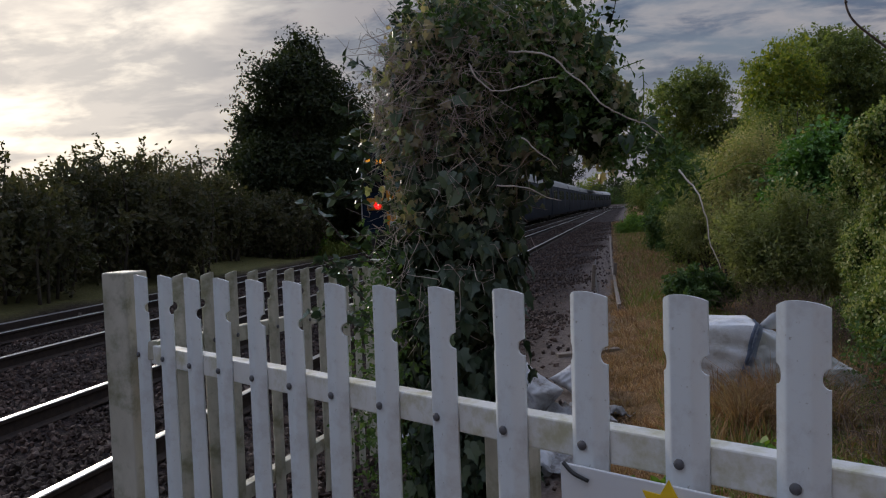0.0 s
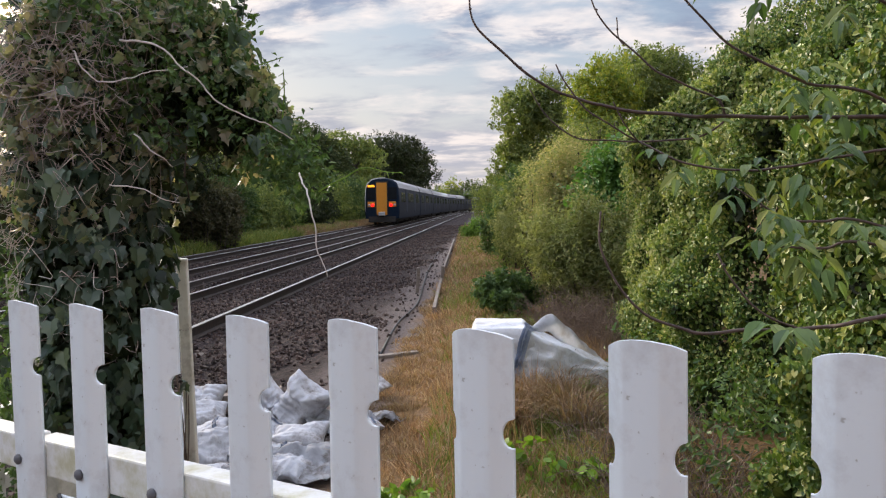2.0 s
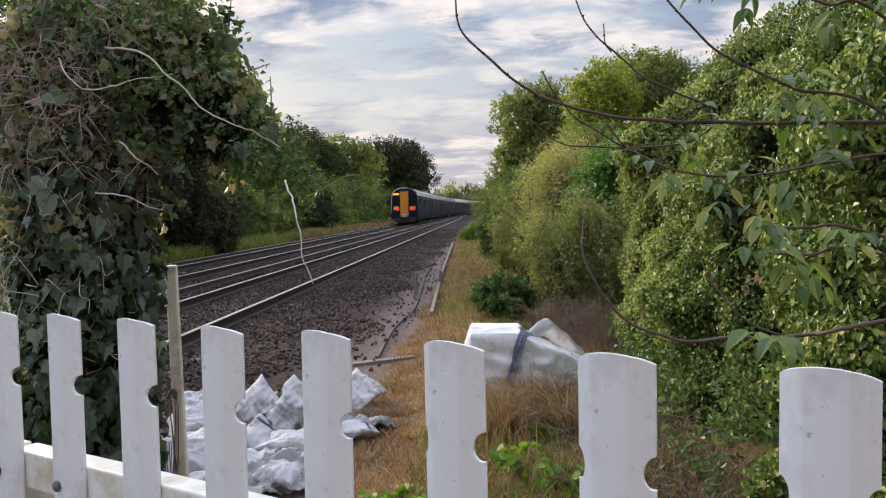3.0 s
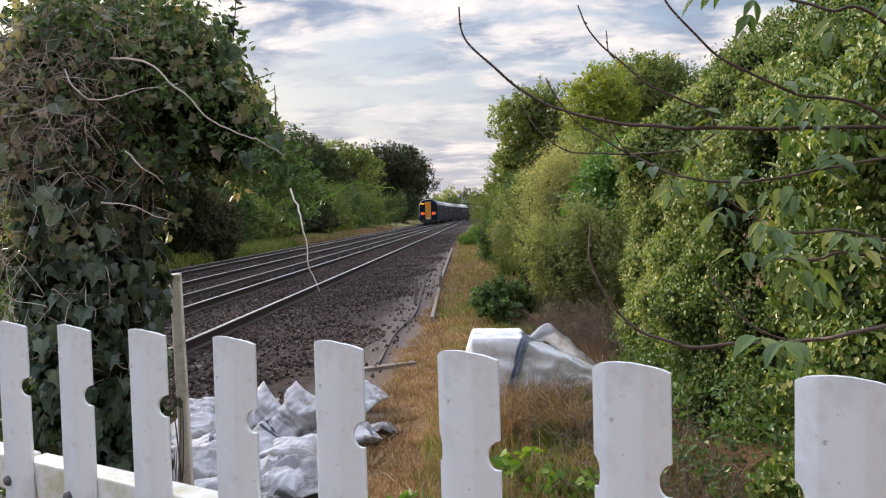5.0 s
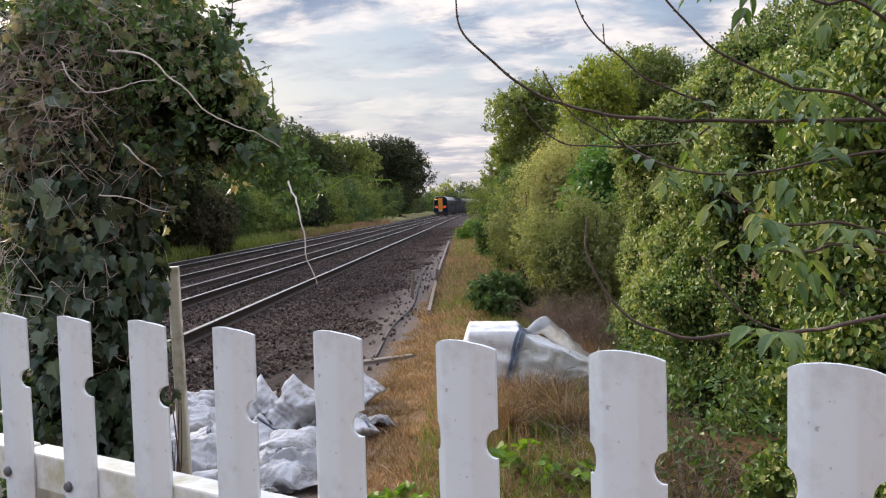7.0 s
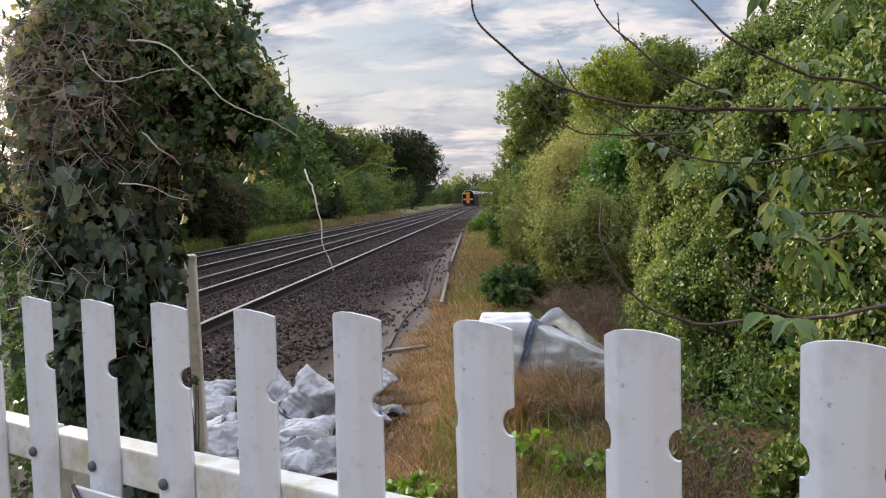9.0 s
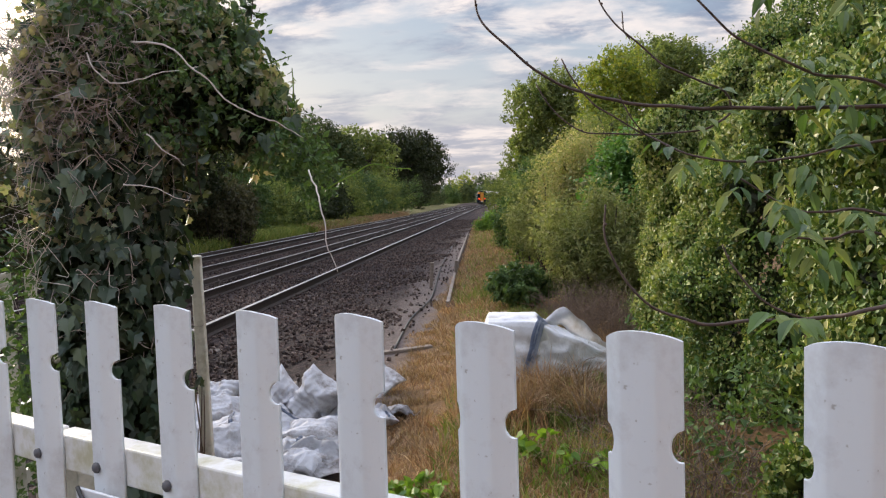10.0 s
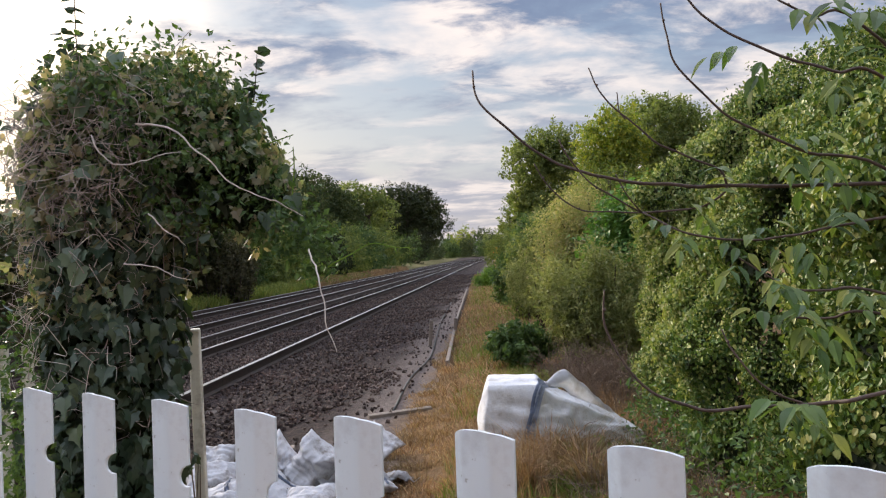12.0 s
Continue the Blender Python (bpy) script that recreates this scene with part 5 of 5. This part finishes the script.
# ---- sacks and boards ----
def cloth(bm, fn, nu, nv, closed=True):
    g = [[bm.verts.new(fn(i / nu, j / nv)) for j in range(nv + 1)] for i in range(nu + (0 if closed else 1))]
    n = len(g)
    for i in range(nu):
        for j in range(nv):
            a, b = g[i % n], g[(i + 1) % n]
            bm.faces.new((a[j], b[j], b[j + 1], a[j + 1]))
    return bm


def creases(q, k=1.0):
    """Sharp folds with soft hollows between, about -0.5 to 0.5."""
    q = q + noise.noise_vector(q * 0.6) * 0.5
    return (0.5 - abs(noise.noise(q)) * 2.2) * 0.6 + (0.5 - abs(noise.noise(q * 2.3)) * 2.2) * 0.3 * k


def build_sack(at, yaw, tilt, spin, w, l, h, seed, label="crumpled white woven sack lying on the ballast", stripe=False):
    """A part-filled sack: two sheets joined at a flat seam, drawn in between its corners, creased out of the seam."""
    o = Vector((seed * 7.3, seed * 3.7, seed * 1.9))
    n = 40

    def sheet(a, b, side):
        x, y = a * w / 2 * (1 - 0.13 * (1 - b * b)), b * l / 2 * (1 - 0.11 * (1 - a * a))
        fill = max(0.0, (1 - a ** 4) * (1 - b ** 4)) ** 0.55
        near = max(abs(a), abs(b)) ** 3
        along = noise.noise(Vector((a * 5 if abs(b) > abs(a) else b * 5, 3.0 * side, seed))) * near
        pleat = (0.5 - abs(noise.noise(Vector((x * 4, y * 26, side)) + o)) * 2) * 0.07 + (0.5 - abs(noise.noise(Vector((x * 15, y * 4, side + 5)) + o)) * 2) * 0.12
        fold = creases(Vector((x * 5, y * 7, side)) + o) * 0.40 + pleat + along * 0.6 + noise.noise(Vector((x * 3, y * 3, side * 2)) + o) * 0.3
        z = side * h / 2 * fill * (1 + fold)
        sag = noise.noise(Vector((x * 4, y * 4, 9)) + o) * 0.07 * (0.3 + near)
        return Vector((x, y, z + sag))
    bm = bmesh.new()
    for side in (1, -1):
        cloth(bm, lambda u, v: sheet(2 * u - 1, 2 * v - 1, side), n, n, closed=False)
    bmesh.ops.remove_doubles(bm, verts=bm.verts, dist=0.0006)
    bmesh.ops.recalc_face_normals(bm, faces=bm.faces)
    ob = tagged(empty("sack"), label, "sack", "sacks beside the path")
    ob.matrix_world = pose(*at, 0, 0, yaw) @ pose(0, 0, 0, tilt, 0, 0) @ pose(0, 0, 0, 0, 0, spin)
    part("cloth", bm, M_SACK, ob)
    if stripe:
        bm = bmesh.new()
        cloth(bm, lambda u, v: sheet(0.45 + 0.16 * u, 1.7 * v - 0.85, 1) + Vector((0, 0, 0.004)), 3, 24, closed=False)
        bmesh.ops.solidify(bm, geom=bm.faces[:], thickness=0.003)
        part("tape", bm, M_STRAP, ob, "dark blue-grey woven tape")
    return ob


def build_big_bag():
    ob = tagged(empty("bulk_bag", (0.45, 5.95, 0.04)), "large white woven bulk bag slumped and torn on dry grass", "sack")

    def ring(a, x, wide, low, high, back):
        sq = 1.0 / max(abs(math.cos(a)), abs(math.sin(a))) ** 0.8
        return Vector((x, back + math.cos(a) * sq * wide / 2, (low + high) / 2 + math.sin(a) * sq * (high - low) / 2))

    def block(u, v):
        # the filled square end, bulging low and pinched by the strap
        x = 0.50 * v
        end = min(1.0, v / 0.10 + 0.02) ** 0.4 * (1 - 0.30 * smooth(v, 0.75, 1.0))
        p = ring(2 * math.pi * u, x, 0.55 * end, 0.29 - 0.30 * end, 0.29 + 0.29 * end, 0.05)
        p.x += -0.06 * (1 - p.z / 0.6) * (1 - v) + 0.02 * noise.noise(p * 6) + (0.09 * (p.z - 0.3) if v > 0.6 else 0)
        c = creases(Vector((p.x * 2.2, p.y * 4, p.z * 9))) * 0.034 + noise.noise(Vector((p.x * 5, p.y * 4, p.z * 30))) * 0.011
        return p + Vector((0, -c, c * 0.6))

    def tail(u, v):
        # the slack half, tapering to the ground
        x = 0.40 + 0.86 * v
        high = 0.47 * (1 - v) ** 0.9 + 0.09
        end = 1.0 if v < 0.93 else max(0.05, (1 - v) / 0.07) ** 0.5
        p = ring(2 * math.pi * u, x, (0.50 - 0.36 * v) * end, 0.045 - 0.045 * end, 0.045 + (high - 0.045) * end, 0.04 + 0.20 * v)
        c = creases(Vector((p.x * 2.0 + p.z * 2.5, p.y * 3, p.z * 5)) + Vector((9, 2, 1))) * 0.045
        q = creases(Vector((p.x * 6 + p.z * 6, p.y * 7, p.z * 9))) * 0.018
        return p + Vector((0, -c - q, c * 0.5 + q))
    for name, fn, label in (("filled_end", block, ""), ("slack_end", tail, "slack folded white cloth")):
        bm = bmesh.new()
        cloth(bm, fn, 72, 60)
        bmesh.ops.holes_fill(bm, edges=[e for e in bm.edges if e.is_boundary])
        part(name, bm, M_BAG, ob, label)

    spine = bezier([(0.47, 0.06, 0.50), (0.55, 0.09, 0.545), (0.62, 0.12, 0.55), (0.73, 0.16, 0.45), (0.87, 0.22, 0.32), (1.0, 0.28, 0.21), (1.08, 0.26, 0.14)], 8)

    def flap(u, v):
        # the torn rim, a rolled lip that arches clear of the slack cloth
        i = u * (len(spine) - 1)
        p = spine[int(i)].lerp(spine[min(len(spine) - 1, int(i) + 1)], i - int(i))
        k = 0.036 + 0.034 * math.sin(math.pi * u)
        a = math.pi * (1.35 * v - 0.45)
        q = p + Vector((0.25 * math.sin(a), -math.cos(a) * 0.7, math.sin(a))) * k
        return q + noise.noise_vector(q * 13) * 0.016
    bm = bmesh.new()
    cloth(bm, flap, 48, 12, closed=False)
    bmesh.ops.solidify(bm, geom=bm.faces[:], thickness=0.005)
    part("flap", bm, M_BAG, ob, "torn white rim of the bag")
    for du, shade in ((0.0, M_STRAP), (0.045, M_PALESTRAP)):
        bm = bmesh.new()
        strip = []
        for i in range(31):
            k = i / 30
            row = []
            for j in (0, 1, 2):
                p = block(0.60 - 0.40 * k, 0.60 + 0.30 * k + du + 0.045 * (j - 1) * (0.6 + 0.6 * k))
                row.append(bm.verts.new(p + Vector((0.006, -0.012 - 0.02 * k, 0.008))))
            strip.append(row)
        for a, c in zip(strip, strip[1:]):
            for i in (0, 1):
                bm.faces.new((a[i], c[i], c[i + 1], a[i + 1]))
        bmesh.ops.solidify(bm, geom=bm.faces[:], thickness=0.006)
        part("strap", bm, shade, ob, "dark blue-grey lifting strap" if du == 0 else "grey edge of the lifting strap")


def build_litter():
    up = "half-full white woven sack standing with one corner up"
    for x, y, z, yaw, tilt, spin, w, l, h, seed, label, stripe in (
            (-1.0, 5.55, 0.12, 10, 80, 40, 0.33, 0.36, 0.30, 1, up, False), (-0.70, 5.40, 0.11, -16, 78, -32, 0.33, 0.38, 0.30, 2, up, False), (-0.40, 6.15, 0.06, 30, 48, 30, 0.36, 0.34, 0.13, 3, up, False),
            (-1.75, 6.3, 0.03, -20, 40, 10, 0.40, 0.32, 0.18, 11, "", False), (-1.55, 5.75, 0.02, 15, 20, 5, 0.42, 0.32, 0.20, 12, "", False), (-1.38, 5.35, 0.0, -25, 12, 40, 0.40, 0.32, 0.16, 4, "", True),
            (-1.12, 4.72, 0.03, 12, 22, 8, 0.46, 0.38, 0.26, 13, "plump white woven sack lying on its side", False), (-1.42, 4.95, 0.0, 40, 10, 0, 0.40, 0.30, 0.18, 10, "", False),
            (-0.86, 5.1, 0.02, 60, 25, 15, 0.38, 0.30, 0.13, 6, "", True), (-0.62, 4.95, 0.02, -30, 18, 25, 0.40, 0.28, 0.12, 7, "", False), (-0.72, 4.60, 0.0, 20, 14, -10, 0.40, 0.30, 0.12, 9, "", True),
            (-0.52, 4.45, 0.0, 75, 10, 0, 0.36, 0.26, 0.10, 14, "", False), (-0.92, 4.30, 0.0, -10, 8, 20, 0.40, 0.30, 0.14, 15, "", False), (-1.15, 5.95, 0.02, 35, 30, 0, 0.34, 0.28, 0.14, 8, "", False), (-0.24, 5.2, 0.0, 20, 12, 0, 0.26, 0.18, 0.07, 5, "scrap of blue and white woven sack", True)):
        build_sack((x, y, ground_z(x, y) + z + 0.06), yaw, tilt, spin, w, l, h, seed, label or "crumpled white woven sack lying on the ballast", stripe)
    for i, (x, y, w, d, rz) in enumerate(((-0.55, 4.45, 0.62, 0.5, 20), (-1.2, 4.85, 0.7, 0.5, -15), (-0.3, 5.35, 0.55, 0.4, 50), (-1.45, 5.35, 0.6, 0.45, 10), (-0.85, 4.1, 0.6, 0.45, -30))):
        o = Vector((i * 7.3, i * 3.1, 2))

        def sheet(u, v):
            q = Vector((u * w * 8, v * d * 8, 0)) + o
            dist = noise.voronoi(q)[0]
            fine = noise.voronoi(q * 2.3)[0]
            z = 0.02 + max(0.0, noise.noise(q * 0.5) + 0.35) * 0.10 + min(0.6, dist[1] - dist[0]) * 0.09 + min(0.5, fine[1] - fine[0]) * 0.03
            return Vector(((u - 0.5) * w + 0.05 * noise.noise(q * 0.8), (v - 0.5) * d + 0.06 * noise.noise(q * 0.7 + o), z))
        bm = bmesh.new()
        cloth(bm, sheet, 44, 36, closed=False)
        bmesh.ops.solidify(bm, geom=bm.faces[:], thickness=0.003)
        ob = part("empty_sack", bm, M_SACK)
        ob.matrix_world = pose(x, y, ground_z(x, y) - 0.005, 0, 0, rz)
        tagged(ob, "empty crumpled white woven sack on the ground", "sack", "empty sacks beside the path")
    build_big_bag()
    for name, label, a, b, wd, ht in (("timber_board", "grey weathered board lying across the path", (-0.72, 7.72), (-0.12, 7.98), 0.09, 0.04), ("timber_edging", "weathered timber edging board along the dry grass", (-0.14, 10.8), (-0.36, 17.2), 0.05, 0.13), ("timber_edging", "weathered timber edging board along the dry grass", (-0.37, 17.3), (-0.75, 33), 0.05, 0.13), ("timber_board", "dark half-buried board in the ballast", (-2.0, 6.6), (-1.2, 6.75), 0.12, 0.05)):
        A, B = Vector((*a, ground_z(*a) + ht * 0.3)), Vector((*b, ground_z(*b) + ht * 0.3))
        bm = bmesh.new()
        box(bm, ((B - A).length, wd, ht), bevel=0.006)
        bmesh.ops.subdivide_edges(bm, edges=bm.edges[:], cuts=2)
        for v in bm.verts:
            v.co += noise.noise_vector(v.co * 3) * 0.006
        m = Matrix.Translation((A + B) / 2) @ (B - A).to_track_quat("X", "Z").to_matrix().to_4x4()
        ob = part(name, bm, M_WOOD, None, flat=True)
        ob.matrix_world = m
        tagged(ob, label, "board")
    bm = bmesh.new()
    tube(bm, bezier([(x, y, ground_z(x, y) + 0.015) for x, y in ((-0.5, 7.9), (-0.56, 10), (-0.48, 12), (-0.62, 15), (-0.8, 19), (-1.0, 26))], 6), 0.014, 0.014, 6)
    tagged(part("cable", bm, M_BLACK), "thin dark cable lying along the path", "cable")
    for x, y, h in ((-0.28, 15.2, 0.34), (-0.62, 13.6, 0.45)):
        bm = bmesh.new()
        box(bm, (0.06, 0.06, h + 0.2), at=(0, 0, h / 2 - 0.1), bevel=0.006)
        ob = part("marker_post", bm, M_WOOD, None, flat=True)
        ob.matrix_world = pose(x, y, ground_z(x, y), 3, 4, 10)
        tagged(ob, "short weathered stake at the path edge", "post")


# ---- train ----
M_BLUE = surface("dark_blue_coach_paint", (0.006, 0.013, 0.028), (0.010, 0.020, 0.040), 2, 0.55, 0.03, 0.001, stain=(0.018, 0.028, 0.042), stain_scale=1.5, spec=0.07)
# pale edge strip, and roof with the sky's reflection put into its colour
M_ROOF = surface("pale_strip_and_sky_sheen_roof", (0.58, 0.60, 0.62), (0.72, 0.73, 0.75), 3, 0.4, 0.05, 0.002)
M_GANGWAY = plain("amber_yellow_end_panel", (0.62, 0.25, 0.02), 0.5)
M_COACHGLASS = surface("dark_coach_glass", (0.010, 0.012, 0.016), (0.016, 0.018, 0.022), 3, 0.2, 0, spec=0.12)
M_UNDER = surface("sooty_underframe", (0.012, 0.011, 0.010), (0.035, 0.032, 0.03), 8, 0.8, 0.4, 0.01)
M_TAIL = plain("red_tail_lamp", (1.0, 0.006, 0.006), 0.4, 0, 3.5)
M_DISPLAY = plain("amber_display", (1.0, 0.36, 0.02), 0.4, 0, 1.3)
M_PALEDOOR = surface("mid_blue_door_paint", (0.008, 0.02, 0.045), (0.012, 0.026, 0.055), 2, 0.5, 0.03, 0.001, spec=0.08)
M_PALEMETAL = surface("coupler_steel", (0.35, 0.35, 0.36), (0.55, 0.55, 0.56), 9, 0.45, 0.1, 0.002, metal=0.4)
CAR, GAP = 19.9, 0.35


def car_section(inset=0.0):
    w = 1.4 - inset
    pts = [(-w + 0.05, 0.55), (-w, 1.1), (-w, 2.2), (-w + 0.07, 2.95), (-w + 0.22, 3.35), (-w + 0.55, 3.62), (-w + 1.0, 3.74)]
    pts = [(x, z - inset * (z > 3)) for x, z in pts]
    return pts + [(-x, z) for x, z in pts[::-1]]


def build_car(rear):
    """One coach; its rear end is at y = 0, the coach runs towards +y, rail head at z = 0."""
    ob = tagged(empty("train_coach"), "dark blue train coach, amber end door, red tail lamps" if rear else "dark blue electric train coach, roof painted pale as sky sheen", "train", "coaches of the train")
    sec = car_section()
    k = len(sec)
    bm = bmesh.new()
    ys = [(0.0, 0.10), (0.06, 0.04), (0.25, 0.0), (CAR - 0.25, 0.0), (CAR, 0.06)]
    rings = []
    for y, ins in ys:
        rings.append([bm.verts.new((x, y, z)) for x, z in car_section(ins)])
    for a, b in zip(rings, rings[1:]):
        for i in range(k - 1):
            bm.faces.new((a[i], a[i + 1], b[i + 1], b[i]))
        bm.faces.new((a[k - 1], a[0], b[0], b[k - 1]))
    bm.faces.new(rings[0][::-1])
    bm.faces.new(rings[-1])
    bmesh.ops.recalc_face_normals(bm, faces=bm.faces)
    body = part("body", bm, M_BLUE, ob, flat=True)
    # roof skin, drawn down over the cove; its pale colour imitates reflected sky
    bm = bmesh.new()
    roof = [(x * 1.012, z + 0.02) for x, z in sec[3:k - 3]]
    top = [[bm.verts.new((x, y, z)) for x, z in roof] for y in (0.3, CAR - 0.1)]
    for i in range(len(roof) - 1):
        bm.faces.new((top[0][i], top[0][i + 1], top[1][i + 1], top[1][i]))
    bmesh.ops.solidify(bm, geom=bm.faces[:], thickness=-0.01)
    bmesh.ops.recalc_face_normals(bm, faces=bm.faces)
    part("roof", bm, M_ROOF, ob, "curved roof painted pale as sky sheen", flat=True)
    win = bpy.data.meshes.new("window")
    bm = bmesh.new()
    box(bm, (0.03, 1.35, 0.82), bevel=0.012)
    bm.to_mesh(win)
    bm.free()
    win.materials.append(M_COACHGLASS)
    door = bpy.data.meshes.new("door")
    bm = bmesh.new()
    box(bm, (0.03, 1.3, 1.95), bevel=0.012)
    bm.to_mesh(door)
    bm.free()
    door.materials.append(M_PALEDOOR)
    for side in (1, -1):
        for y in (2.2, 3.9, 8.0, 9.7, 11.4, 15.6, 17.3):
            w = new("window", win)
            w.parent = body
            w.matrix_local = pose(side * 1.395, y, 2.25, 0, -2 * side, 0)
        for y in (5.9, 13.5):
            w = new("door", door)
            w.parent = body
            w.matrix_local = pose(side * 1.397, y, 1.95)
    bm = bmesh.new()
    box(bm, (2.3, CAR - 1.2, 0.5), at=(0, CAR / 2, 0.62), bevel=0.03)
    for y in (2.6, CAR - 2.8):
        box(bm, (2.3, 3.0, 0.42), at=(0, y, 0.5), bevel=0.04)
    part("underframe", bm, M_UNDER, ob)
    wheel = bpy.data.meshes.new("wheel")
    bm = bmesh.new()
    bmesh.ops.create_cone(bm, cap_ends=True, segments=24, radius1=0.42, radius2=0.42, depth=0.13, matrix=pose(0, 0, 0, 0, 90, 0))
    bm.to_mesh(wheel)
    bm.free()
    wheel.materials.append(M_UNDER)
    for y in (1.5, 3.8, CAR - 4.1, CAR - 1.7):
        for s in (1, -1):
            w = new("wheel", wheel)
            w.parent = ob
            w.matrix_local = pose(s * 0.76, y, 0.421)
    if rear:
        def slab(name, size, at, mat, label="", bev=0.02, parent=ob):
            b = bmesh.new()
            box(b, size, at=at, bevel=bev)
            return part(name, b, mat, parent, label, flat=True)
        slab("gangway_door", (0.82, 0.14, 2.55), (0, -0.02, 2.12), M_GANGWAY, "amber-yellow corridor end door")
        slab("gangway_hood", (1.02, 0.10, 0.14), (0, -0.01, 3.44), M_UNDER)
        for s in (-1, 1):
            slab("cab_window", (0.66, 0.06, 0.95), (s * 0.86, -0.005, 2.55), M_COACHGLASS, "dark cab window")
            slab("lamp_panel", (0.58, 0.06, 0.42), (s * 0.84, -0.005, 1.68), M_GANGWAY, "amber-yellow lamp panel")
            bm = bmesh.new()
            bmesh.ops.create_cone(bm, cap_ends=True, segments=16, radius1=0.12, radius2=0.11, depth=0.06, matrix=pose(s * 0.74, -0.05, 1.62, 90, 0, 0))
            part("tail_lamp", bm, M_TAIL, ob, "glowing red tail lamp")
            bm = bmesh.new()
            bmesh.ops.create_cone(bm, cap_ends=True, segments=16, radius1=0.10, radius2=0.09, depth=0.06, matrix=pose(s * 1.0, -0.05, 1.62, 90, 0, 0))
            part("head_lamp", bm, M_PALEMETAL, ob)
            slab("gangway_frame", (0.07, 0.12, 2.6), (s * 0.45, -0.02, 2.12), M_UNDER)
        slab("destination_display", (0.55, 0.05, 0.16), (-0.84, -0.02, 3.13), M_DISPLAY, "lit amber destination display")
        slab("coupler", (0.5, 0.35, 0.32), (0, -0.15, 0.92), M_PALEMETAL, "pale steel coupler", 0.05)
        slab("skirt", (2.2, 0.12, 0.5), (0, 0.05, 0.5), M_UNDER, "", 0.05)
        bm = bmesh.new()
        tube(bm, [(-1.33, 0.02, 1.1), (-1.33, 0.02, 2.2), (-1.27, 0.02, 2.95), (-1.12, 0.02, 3.35), (-0.78, 0.02, 3.64), (-0.3, 0.02, 3.76), (0.3, 0.02, 3.76)], 0.028, 0.028, 6)
        part("edge_strip", bm, M_ROOF, ob, "pale edge strip round the coach end")
    return ob


TRAIN_AT, TRAIN_SPEED, COACHES = 25.3, 18.0, 8


def coach_pose(s):
    """Pose of a coach whose rear end is s metres along the far line."""
    a, b = s, s + CAR
    xa, xb = FAR_C + bend(a), FAR_C + bend(b)
    return pose(xa, a, 0, 0, 0, -math.degrees(math.atan2(xb - xa, CAR)))


build_ground()
build_tracks()
build_front_fence()
build_back_fence()
build_unseen_wall()
build_sign()
build_ivy_stump()
build_elder()
build_right_side()
build_left_side()
build_litter()
build_grass()
build_ballast()
COACH_LIST = [build_car(True)]
plain_coach = build_car(False)
COACH_LIST.append(plain_coach)
for i in range(COACHES - 2):
    COACH_LIST.append(copy_thing(plain_coach, pose(0, 0, 0)))


def motions():
    for i, coach in enumerate(COACH_LIST):
        walk(coach, [(t, coach_pose(TRAIN_AT + TRAIN_SPEED * t + i * (CAR + GAP))) for t in [k * 0.5 for k in range(25)]])


motions()
